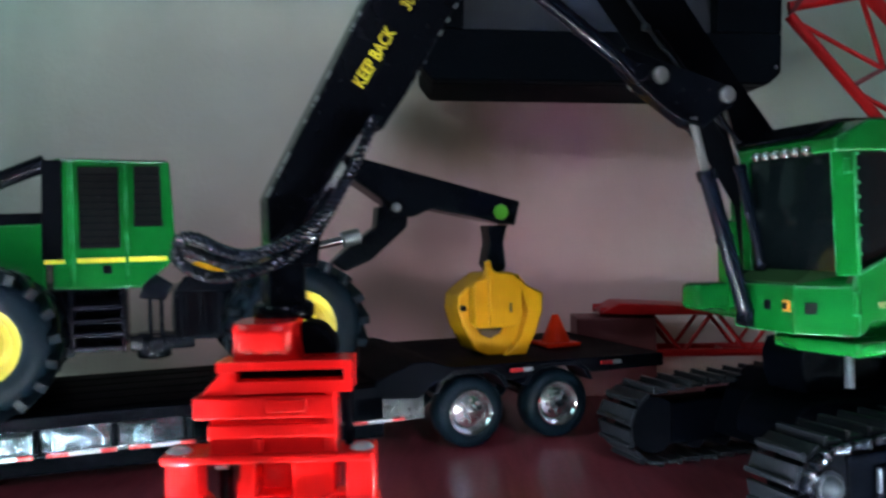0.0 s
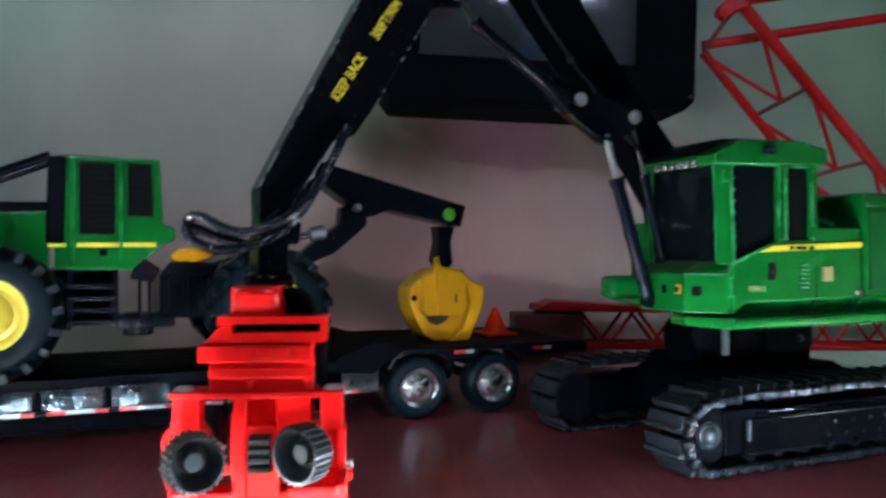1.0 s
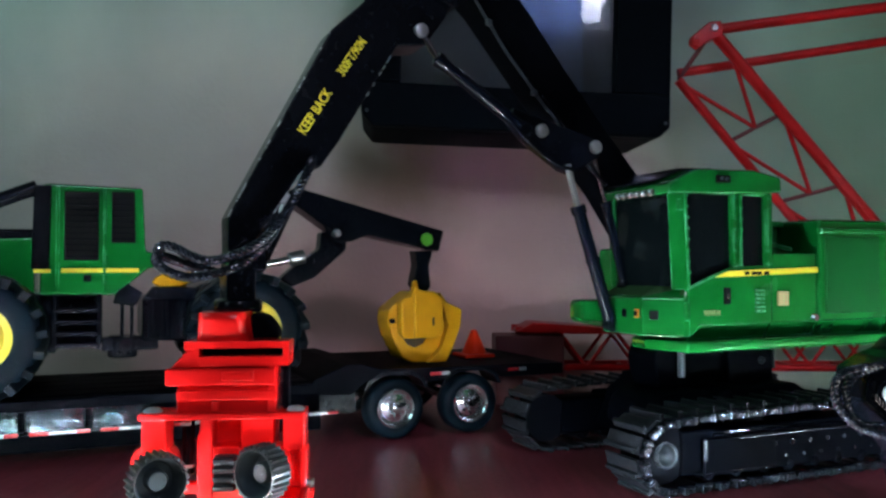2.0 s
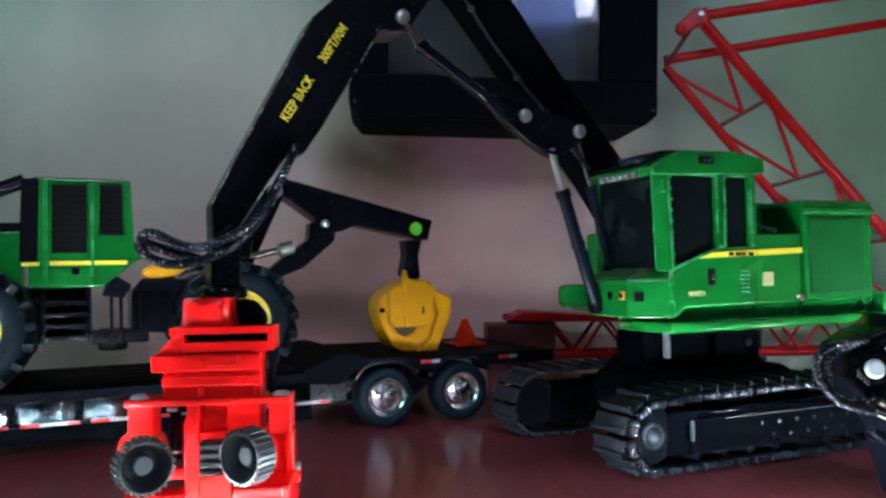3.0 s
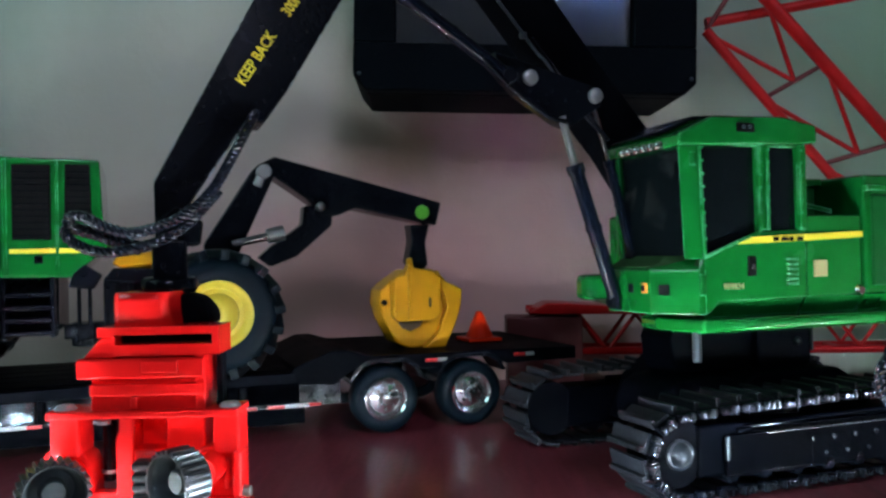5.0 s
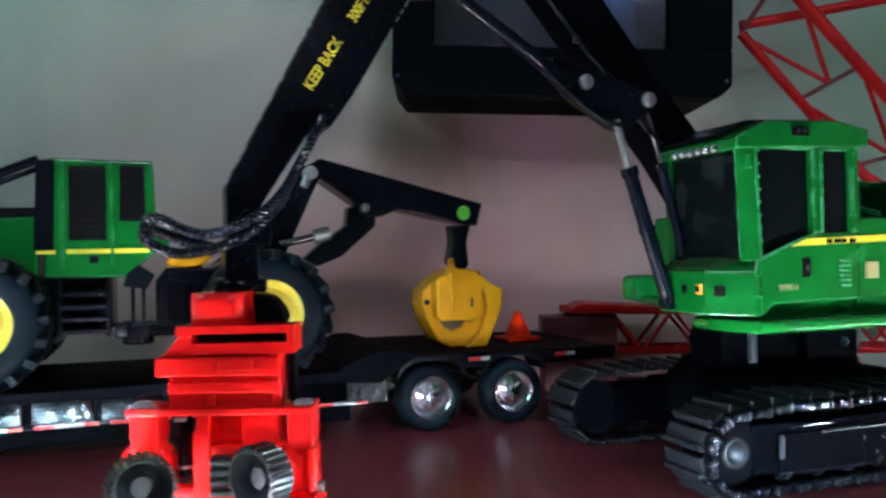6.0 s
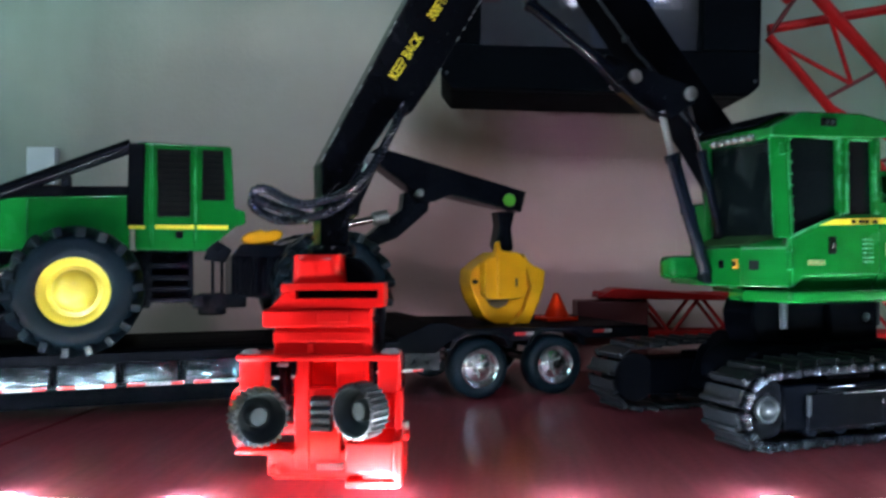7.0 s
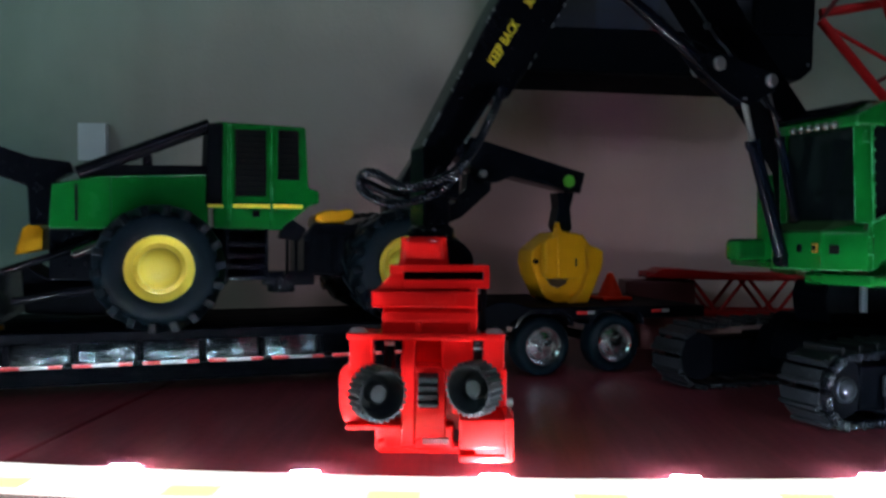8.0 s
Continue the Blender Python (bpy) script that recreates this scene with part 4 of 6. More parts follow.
    part("pin", lathe(pin, (0.0669, near - 0.0006, 0.1005), (0, -1, 0), 24), STEEL, stick, "bright steel pin")

    def cylinder(name, a, b, c, r, v, rod_mat):
        """A hydraulic ram: barrel from a to b, rod from b on to c."""
        pa, pb, pc = ((q[0], v, q[1]) for q in (a, b, c))
        ram = part(name, rod(pa, pb, r, seg=18, bevel=0.0003), RAM_BLACK, root, "black hydraulic ram with bright rod")
        part("rod", rod(pb, pc, r * 0.5, seg=12), rod_mat, ram)
        half = Vector(pa).lerp(Vector(pb), 0.52)
        part("band", rod(half, Vector(pa).lerp(Vector(pb), 0.56), r * 1.14, seg=18, bevel=0.0001), RAM_BLACK, ram)
        mid = Vector(pa).lerp(Vector(pb), 0.93)
        part("collar", rod(mid, pb, r * 1.22, seg=18, bevel=0.0002), RAM_BLACK, ram)
        part("clevis", rod(Vector(pa) + Vector((0, -0.0014, 0)), Vector(pa) + Vector((0, 0.0014, 0)), r * 1.15, seg=16, bevel=0.0002), BLACK, ram)
        return ram

    cylinder("stick_ram", (0.0915, 0.0809), (0.0703, 0.0949), (0.0676, 0.0990), 0.0014, 0.1290, CHROME)
    cylinder("boom_ram", (0.1145, 0.0365), (0.1056, 0.0640), (0.1030, 0.0735), 0.0015, 0.1290, STEEL)
    cylinder("boom_ram", (0.1192, 0.0455), (0.1141, 0.0652), (0.1107, 0.0762), 0.0010, 0.1300, CHROME)
    # its upper run stands in for the highlight on the boom's edge
    part("pressure_pipe", tube(smooth_path([(0.0830, 0.1362, 0.1117), (0.0910, 0.1362, 0.1003), (0.0958, 0.1360, 0.0945), (0.1010, 0.1355, 0.0878), (0.1025, 0.1345, 0.0858), (0.1056, 0.1335, 0.0806), (0.1088, 0.1325, 0.0760), (0.1120, 0.1315, 0.0722)]), 0.0003), DARK_STEEL, root, "thin bright pipe, in part standing in for the boom's edge highlight")
    for u, z in ((0.0866, 0.1066), (0.0984, 0.0912)):
        part("pipe_clip", box((u - 0.0006, 0.1354, z - 0.0006), (u + 0.0006, 0.1369, z + 0.0006), 0.0002), DARK_STEEL, root)
    part("pressure_pipe", tube(smooth_path([(0.1000, 0.1352, 0.0905), (0.1045, 0.1340, 0.0840), (0.1080, 0.1320, 0.0780), (0.1110, 0.1300, 0.0725), (0.1135, 0.1290, 0.0690)]), 0.0005), BLACK, root)
    part("pressure_pipe", tube(smooth_path([(0.0840, 0.1282, 0.0862), (0.0910, 0.1278, 0.0790), (0.0985, 0.1275, 0.0735), (0.1040, 0.1280, 0.0722)]), 0.0005), BLACK, root)

    # hoses
    cord = lambda pts, r: part("hose", braided(smooth_path(pts), r, 0.0030), HOSE, root, "black braided hose")
    cord([(0.0442, 0.1310, 0.0726), (0.0431, 0.1290, 0.0710), (0.0416, 0.1276, 0.0683), (0.0402, 0.1270, 0.0657), (0.0374, 0.1270, 0.0605), (0.0356, 0.1270, 0.0578), (0.0330, 0.1270, 0.0552), (0.0301, 0.1268, 0.0533),
          (0.0264, 0.1265, 0.0518), (0.0227, 0.1260, 0.0511), (0.0192, 0.1260, 0.0521), (0.0166, 0.1260, 0.0535), (0.0147, 0.1265, 0.0539), (0.0137, 0.1275, 0.0531), (0.0145, 0.1290, 0.0520), (0.0175, 0.1300, 0.0510), (0.0252, 0.1308, 0.0488)], 0.00092)
    cord([(0.0371, 0.1320, 0.0582), (0.0347, 0.1290, 0.0555), (0.0321, 0.1283, 0.0528), (0.0292, 0.1275, 0.0506), (0.0259, 0.1270, 0.0492), (0.0218, 0.1265, 0.0482), (0.0183, 0.1262, 0.0481), (0.0152, 0.1262, 0.0493),
          (0.0136, 0.1268, 0.0508), (0.0138, 0.1280, 0.0521), (0.0162, 0.1295, 0.0516), (0.0202, 0.1305, 0.0499), (0.0243, 0.1310, 0.0484)], 0.00092)

    # rotator between stick and head
    link2 = part("rotator", box((0.0262, 0.1275, 0.0415), (0.0318, 0.1370, 0.0500), 0.0006), BLACK, root)
    part("hanger", prism([(0.0268, 0.0490), (0.0340, 0.0490), (0.0345, 0.0530), (0.0300, 0.0560), (0.0268, 0.0530)], 0.1285, 0.1400, 0.0005), BLACK, link2)
    part("rotator_ring", lathe([(0, 0), (0.0042, 0), (0.0046, 0.0006), (0.0046, 0.0020), (0.0040, 0.0026), (0, 0.0026)], (0.0290, 0.1310, 0.0412), (0, 0, 1), 28), BLACK, link2)
    return root


harvester()


# ---- the red processing head under the stick ----
def processing_head():
    root = thing("processing_head", (-0.0205, 0.1232, 0.0), "glossy red plastic tree-felling head with ribbed metal feed rollers", "toy felling head", 2.0)
    P = lambda name, bm, mat=RED, label="", up=root: part(name, bm, mat, up, label)
    X = lambda x: x + 0.0205
    def set_back(far, grow):
        """Draws a part further from the shelf's front and larger about a point level with the stick."""
        m = Matrix.Translation((X(0.012), far, 0.045)) @ Matrix.Diagonal((grow, 1, grow, 1)) @ Matrix.Translation((-X(0.012), 0, -0.045))

        def put(name, bm, mat=RED, label="", up=root):
            bm.transform(m)
            return P(name, bm, mat, label, up)
        return put

    Q, R = set_back(0.0035, 1.027), set_back(0.0015, 1.011)
    # saddle cap, hollow towards the front
    bm = bmesh.new()
    rows = []
    for k in range(9):
        t = k / 8
        z = 0.0364 + 0.0052 * t
        flare = 0.0006 * (1 - t) ** 2
        back = -0.0047 - 0.0016 * math.sin(math.pi / 2 * t)
        if k == 8:
            z, back = 0.0417, back + 0.0005
        ring = [(-0.0247 - flare, 0.0040), (-0.0247 - flare, back + 0.0022), (-0.0242 - flare, back + 0.0009), (-0.0232 - flare, back + 0.0002), (-0.0206, back), (-0.0178 + flare, back + 0.0002), (-0.0168 + flare, back + 0.0009), (-0.0163 + flare, back + 0.0022), (-0.0163 + flare, 0.0040)]
        rows.append([bm.verts.new((X(x - 0.0005), y, z)) for x, y in ring])
    for r0, r1 in zip(rows, rows[1:]):
        for j in range(9):
            bm.faces.new((r0[j], r0[(j + 1) % 9], r1[(j + 1) % 9], r1[j]))
    bm.faces.new(rows[0])
    bm.faces.new(rows[-1])
    Q("cap", bm)
    # slotted plate built of a rim round the slot
    top = None
    for a, b, c, d in ((-0.0272, -0.0247, 0.0351, 0.0366), (-0.0100, -0.0089, 0.0323, 0.0366), (-0.0247, -0.0100, 0.0354, 0.0366), (-0.0247, -0.0100, 0.0323, 0.0339)):
        top = box((X(a), -0.0058, c), (X(b), 0.0012, d), 0.0, top)
    plate = Q("slotted_plate", top)
    Q("slot", box((X(-0.0246), -0.0030, 0.0340), (X(-0.0101), 0.0010, 0.0353)), SLOT, "black slot", plate)
    Q("wedge", prism([(X(-0.0297), 0.0319), (X(-0.0246), 0.0319), (X(-0.0246), 0.0351), (X(-0.0268), 0.0351)], -0.0054, 0.0020, 0.0003))
    Q("collar_plate", box((X(-0.0305), -0.0060, 0.0288), (X(-0.0112), 0.0005, 0.0319), 0.0004))
    Q("collar_step", box((X(-0.0207), -0.0064, 0.0296), (X(-0.0150), -0.0060, 0.0316), 0.0003))
    Q("neck", prism([(X(-0.0287), 0.0238), (X(-0.0113), 0.0238), (X(-0.0111), 0.0290), (X(-0.0285), 0.0290)], -0.0052, 0.0012, 0.0004))
    Q("spacer", box((X(-0.0262), -0.0046, 0.0312), (X(-0.0110), 0.0010, 0.0328), 0.0002))
    Q("neck_side", box((X(-0.0127), -0.0057, 0.0238), (X(-0.0111), 0.0010, 0.0326), 0.0003))
    Q("warning_strap", box((X(-0.0104), -0.0022, 0.0240), (X(-0.0093), 0.0000, 0.0325), 0.0002), BLACK_MATT, "narrow black strap")
    Q("neck_rib", box((X(-0.0286), -0.0058, 0.0262), (X(-0.0110), -0.0048, 0.0281), 0.0003))
    Q("neck_lug", box((X(-0.0224), -0.0059, 0.0242), (X(-0.0212), -0.0051, 0.0262), 0.0003))
    Q("valve_block", prism([(X(-0.0168), 0.0362), (X(-0.0116), 0.0362), (X(-0.0118), 0.0384), (X(-0.0138), 0.0408), (X(-0.0168), 0.0414)], 0.0008, 0.0070, 0.0008), BLACK_MATT, "black rounded valve block")
    # cross beam with its two bolts
    beam = R("cross_beam", box((X(-0.0357), -0.0046, 0.0226), (X(-0.0064), 0.0030, 0.0238), 0.0003))
    for x in (-0.0338, -0.0083):
        R("bolt", lathe([(0, 0.0007), (0.0012, 0.0006), (0.0017, 0.0), (0, 0.0)], (X(x), -0.0015, 0.0238), (0, 0, 1), 20), DECAL_WHITE, "flat pale zinc bolt head", beam)
    # posts and arms
    P("arm_post", prism([(X(-0.0358), 0.0165), (X(-0.0313), 0.0165), (X(-0.0314), 0.0227), (X(-0.0357), 0.0227)], -0.0025, 0.0035, 0.0004))
    P("arm_post", prism([(X(-0.0107), 0.0165), (X(-0.0066), 0.0165), (X(-0.0066), 0.0227), (X(-0.0106), 0.0227)], -0.0025, 0.0035, 0.0004))
    P("arm", prism([(X(-0.0379), 0.0090), (X(-0.0381), 0.0148), (X(-0.0376), 0.0164), (X(-0.0364), 0.0175), (X(-0.0345), 0.0179), (X(-0.0322), 0.0175), (X(-0.0306), 0.0164), (X(-0.0300), 0.0150), (X(-0.0298), 0.0100), (X(-0.0306), 0.0062), (X(-0.0370), 0.0062)], -0.0012, 0.0040, 0.0006))
    P("arm", prism([(X(-0.0165), 0.0080), (X(-0.0160), 0.0160), (X(-0.0125), 0.0174), (X(-0.0074), 0.0177), (X(-0.0064), 0.0165), (X(-0.0062), 0.0080)], -0.0012, 0.0025, 0.0005))
    P("arm_rib", box((X(-0.0090), -0.0020, 0.0110), (X(-0.0083), -0.0010, 0.0156), 0.0002))
    P("arm_link", box((X(-0.0302), -0.0008, 0.0086), (X(-0.0258), 0.0020, 0.0106), 0.0003))
    P("arm_flange", box((X(-0.0363), -0.0040, 0.0056), (X(-0.0258), 0.0030, 0.0066), 0.0003))
    P("side_strap", box((X(-0.0075), -0.0034, 0.0040), (X(-0.0062), 0.0020, 0.0170), 0.0003))
    P("side_foot", box((X(-0.0066), -0.0032, 0.0080), (X(-0.0050), 0.0005, 0.0093), 0.0003))
    P("side_bolt", rod((X(-0.0064), -0.0020, 0.0107), (X(-0.0050), -0.0020, 0.0107), 0.0009, seg=14, bevel=0.0002), STEEL, "steel bolt")
    P("gap_screw", box((X(-0.0293), -0.0006, 0.0210), (X(-0.0275), 0.0006, 0.0217), 0.0002), DECAL_WHITE, "small pale zinc screw head")
    # spine: a sunk middle between a long cheek and a short block
    spine = P("spine", box((X(-0.0262), 0.0030, 0.0040), (X(-0.0124), 0.0075, 0.0240), 0.0005))
    P("spine_cheek", prism([(X(-0.0262), 0.0020), (X(-0.0234), 0.0020), (X(-0.0233), 0.0240), (X(-0.0256), 0.0240), (X(-0.0257), 0.0200), (X(-0.0262), 0.0190)], -0.0012, 0.0040, 0.0004), up=spine)
    P("spine_block", box((X(-0.0185), -0.0004, 0.0160), (X(-0.0124), 0.0040, 0.0240), 0.0004), up=spine)
    P("spine_front", prism([(X(-0.0240), 0.0030), (X(-0.0176), 0.0030), (X(-0.0176), 0.0160), (X(-0.0188), 0.0172), (X(-0.0240), 0.0172)], -0.0008, 0.0035, 0.0004), up=spine)
    ribs = box((X(-0.0227), -0.0030, 0.0097), (X(-0.0191), -0.0002, 0.0158))
    for k in range(4):
        box((X(-0.0228), -0.0040, 0.0098 + 0.0016 * k), (X(-0.0190), -0.0026, 0.0108 + 0.0016 * k), 0.0003, ribs)
    P("centre_roller", ribs, HUB, "black ribbed centre roller", spine)
    pin = P("length_pin", rod((X(-0.0286), 0.0030, 0.0115), (X(-0.0286), 0.0030, 0.0228), 0.0011, seg=14, bevel=0.0002), BLACK)
    P("pin_ring", lathe([(0.0011, 0.0), (0.0013, 0.0), (0.0013, 0.0005), (0.0011, 0.0005), (0.0011, 0.0)], (X(-0.0286), 0.0030, 0.0128), (0, 0, 1), 18), STEEL, "steel ring", pin)
    # lower boxes
    low = P("saw_box", box((X(-0.0312), -0.0006, 0.0009), (X(-0.0160), 0.0060, 0.0058), 0.0006))
    P("saw_lip", box((X(-0.0306), 0.0008, 0.0000), (X(-0.0062), 0.0060, 0.0014), 0.0003))
    for x0, x1, za, zb in ((-0.0260, -0.0239, 0.0027, 0.0040), (-0.0221, -0.0170, 0.0022, 0.0035)):
        P("vent", box((X(x0), -0.0011, za), (X(x1), -0.0004, zb), 0.0001), RED_DARK, "dull brown-red slot", low)
    P("box_end", rod((X(-0.0302), -0.0012, 0.0022), (X(-0.0290), -0.0012, 0.0026), 0.0010, seg=14, bevel=0.0002), up=low)
    guard = P("saw_guard", box((X(-0.0152), -0.0131, 0.0046), (X(-0.0070), 0.0010, 0.0099), 0.0005))
    P("guard_side", box((X(-0.0072), -0.0133, 0.0024), (X(-0.0056), 0.0010, 0.0102), 0.0004), up=guard)
    P("guard_heel", box((X(-0.0124), -0.0128, 0.0030), (X(-0.0070), 0.0010, 0.0048), 0.0002), up=guard)
    P("guard_foot", box((X(-0.0152), -0.0133, 0.0022), (X(-0.0060), 0.0010, 0.0036), 0.0003), up=guard)
    P("guard_notch", box((X(-0.0150), -0.0100, 0.0034), (X(-0.0122), 0.0005, 0.0048), 0.0001), RED_DARK, up=guard)

    # ribbed feed rollers: deep cups that turn in towards each other
    def feed_wheel(x, y, z, r, axis, root_x):
        w = P("feed_roller", lathe([(r * 0.80, -0.0030), (r * 0.84, 0.0), (r * 0.87, 0.0004), (r * 0.91, 0.0004), (r * 0.92, 0.0), (r * 0.92, -0.0036), (r * 0.80, -0.0036), (r * 0.80, -0.0030)], (X(x), y, z), axis, 44), WHEEL_STEEL, "grey ribbed metal feed roller")
        P("dish", lathe([(0, -0.0033), (r * 0.40, -0.0033), (r * 0.62, -0.0034), (r * 0.70, -0.0030), (r * 0.765, -0.0012), (r * 0.84, -0.0003), (r * 0.84, -0.0044), (0, -0.0044)], (X(x), y, z), axis, 36), DISH, "dark recessed dish", w)
        turn = Matrix.Translation((X(x), y, z)) @ Vector(axis).to_track_quat("Z", "Y").to_matrix().to_4x4()
        one = prism([(-0.00040, 0), (0.00040, 0), (0.00012, r * 0.13), (-0.00012, r * 0.13)], -0.0036, 0.0002)
        one.transform(Matrix(((1, 0, 0, 0), (0, 0, 1, r * 0.90), (0, 1, 0, 0), (0, 0, 0, 1))))
        tooth = mesh_of("tooth", one, WHEEL_STEEL)
        for k in range(26):
            piece("tooth", tooth, w, turn @ pose(0, 0, 0, 0, 0, 360 * k / 26))
        P("hub_cap", lathe([(0, -0.0012), (r * 0.32, -0.0012), (r * 0.38, -0.0016), (r * 0.40, -0.0036), (0, -0.0036)], (X(x), y, z), axis, 28), HUB, "worn steel hub", w)
        back = Vector((X(x), y, z)) - Vector(axis).normalized() * 0.0052
        P("axle", rod(back, (X(root_x), 0.0, z - 0.0010), r * 0.55, seg=20), RED, "red roller mount", w)
        return w

    feed_wheel(-0.0284, -0.0165, 0.0147, 0.0047, (0.53, -0.85, 0.0), -0.0335)
    feed_wheel(-0.0135, -0.0150, 0.0154, 0.0047, (-0.56, -0.83, 0.0), -0.0115)
    return root


processing_head()


# ---- the low trailer ----
def trailer():
    root = thing("lowboy_trailer", (0.03, 0.218, 0.0), "black toy lowboy trailer with chrome wheels and red-white marker strip", "toy trailer", YAW, shared=True)
    v0, v1 = 0.1915, 0.2455
    deck = part("deck", box((-0.105, v0, 0.0150), (0.0600, v1, 0.0178), 0.0004), BLACK_MATT, root)
    for k in range(5):
        part("deck_board", box((-0.104, v0 + 0.004 + 0.0095 * k, 0.0178), (0.0590, v0 + 0.0125 + 0.0095 * k, 0.0182), 0.0001), BLACK_MATT, deck)
    # beams made deeper to block the strip's light from the lower wall
    part("main_beam", box((-0.105, v0 + 0.010, 0.0030), (0.0640, v0 + 0.016, 0.0152), 0.0004), FRAME_BLACK, root)
    part("main_beam", box((-0.105, v1 - 0.016, 0.0030), (0.0640, v1 - 0.010, 0.0152), 0.0004), FRAME_BLACK, root)
    rail = part("side_rail", prism([(v0 + 0.0003, 0.0092), (v0 + 0.0014, 0.0092), (v0 + 0.0020, 0.0150), (v0 + 0.0008, 0.0150)], -0.105, 0.0715, 0.0, plane="yz"), BLACK, root)
    n = 0
    u = -0.103
    while u < 0.058:
        # bowed glossy side pockets between the outriggers
        own = bmesh.new()
        cols = []
        for k in range(9):
            a = k / 8
            bulge = 0.0006 * math.sin(math.pi * a) + 0.00012 * a * math.sin(2.1 * n + 0.6)
            cols.append([own.verts.new((u + 0.0010 + 0.0128 * a, v0 + dv - bulge * w, z)) for dv, z, w in ((0.0, 0.0103, 1.0), (0.0, 0.0118, 1.0), (0.00005, 0.0136, 0.9), (0.0002, 0.0153, 0.8))])
        for a, b in zip(cols, cols[1:]):
            for j in range(3):
                own.faces.new((a[j], b[j], b[j + 1], a[j + 1]))
        bmesh.ops.solidify(own, geom=own.faces[:], thickness=-0.0004)
        part("side_pocket", own, surface("pocket_gloss_%d" % n, (0.13, 0.17, 0.20), 0.09, metal=1.0, vary=0.7, bump=0.3, fine=700, big=260) if n == 0 else bpy.data.materials["pocket_gloss_0"] if u < 0.012 else FRAME_BLACK, rail)
        part("outrigger", box((u - 0.0008, v0 - 0.0010, 0.0102), (u + 0.0008, v0 + 0.0010, 0.0152), 0.0004), BLACK_MATT, rail)
        u += 0.0150
        n += 1
    # small yellow lump of unknown use, its shape made up
    part("yellow_lump", prism([(-0.0650, 0.0182), (-0.0596, 0.0182), (-0.0606, 0.0208), (-0.0640, 0.0212)], 0.1985, 0.2015, 0.0003), YELLOW, deck, "small yellow lump on the deck")
    seg, k = -0.103, 0
    while seg < 0.068:
        wide = (0.0062, 0.0030, 0.0026, 0.0042)[k % 4]
        if k % 4 != 2:
            part("marker", box((seg, v0 - 0.0006, 0.0092), (seg + wide, v0 + 0.0004, 0.0099)), DECAL_WHITE if k % 4 == 0 else DECAL_RED, rail, "white reflective marker" if k % 4 == 0 else "red reflective marker")
        seg += wide
        k += 1
    # rear bogie deck with arched fenders
    rear = [(0.0560, 0.0150), (0.0700, 0.0140), (0.0735, 0.0165), (0.0770, 0.0188), (0.0904, 0.0188), (0.0935, 0.0165), (0.0985, 0.0165), (0.1015, 0.0188), (0.1150, 0.0188), (0.1180, 0.0165), (0.1400, 0.0165),
            (0.1400, 0.0200), (0.0790, 0.0208), (0.0735, 0.0226), (0.0690, 0.0226), (0.0600, 0.0190)]
    back = part("rear_deck", prism(rear, v0 + 0.0003, v1, 0.0003), BLACK_MATT, root)
    for a in (0.0945, 0.1205):
        part("marker", box((a, v0 - 0.0002, 0.0183), (a + 0.0034, v0 + 0.0005, 0.0192)), DECAL_RED, back, "red reflective marker")
        part("marker", box((a + 0.0034, v0 - 0.0002, 0.0183), (a + 0.0060, v0 + 0.0005, 0.0192)), DECAL_WHITE, back, "white reflective marker")
    for a in (0.0837, 0.1077):
        part("fender", prism([(a - 0.0098, 0.0150), (a - 0.0085, 0.0178), (a - 0.0050, 0.0199), (a + 0.0050, 0.0199), (a + 0.0085, 0.0178), (a + 0.0098, 0.0150), (a + 0.0090, 0.0148), (a + 0.0072, 0.0176), (a + 0.0042, 0.0190),
                              (a - 0.0042, 0.0190), (a - 0.0072, 0.0176), (a - 0.0090, 0.0148)], v0 - 0.0006, v0 + 0.0100), BLACK, back)
        part("axle", rod((a, v0 + 0.003, 0.0092), (a, v1 - 0.003, 0.0092), 0.0016, seg=14), BLACK, root)
        for face, s in ((v0 + 0.0002, -1), (v1 - 0.0002, 1)):
            t = lathe([(0.0056, 0.0), (0.0066, 0.0004), (0.0080, 0.0002), (0.0088, -0.0010), (0.0089, -0.0030), (0.0089, -0.0058), (0.0080, -0.0070), (0.0056, -0.0070)], (a, face, 0.0092), (0, s, 0), 48)
            wheel = part("wheel", t, RUBBER, root, "black tyre on a chrome rim")
            rim = part("rim", lathe([(0, 0.0012), (0.0013, 0.0010), (0.0016, 0.0), (0.0020, -0.0010), (0.0040, -0.0015), (0.0046, -0.0004), (0.0054, 0.0003), (0.0058, 0.0), (0.0058, -0.006), (0, -0.006)], (a, face, 0.0092), (0, s, 0), 40), CHROME, wheel, "chrome rim")
            nuts = None
            for k in range(8):
                w = 2 * math.pi * k / 8
                q = Vector((a + 0.0029 * math.cos(w), face, 0.0092 + 0.0029 * math.sin(w)))
                nuts = rod(q - Vector((0, -s * -0.0016, 0)), q + Vector((0, s * -0.0005, 0)), 0.0004, seg=6, bm=nuts)
            part("wheel_nuts", nuts, CHROME, wheel)
    return root


trailer()


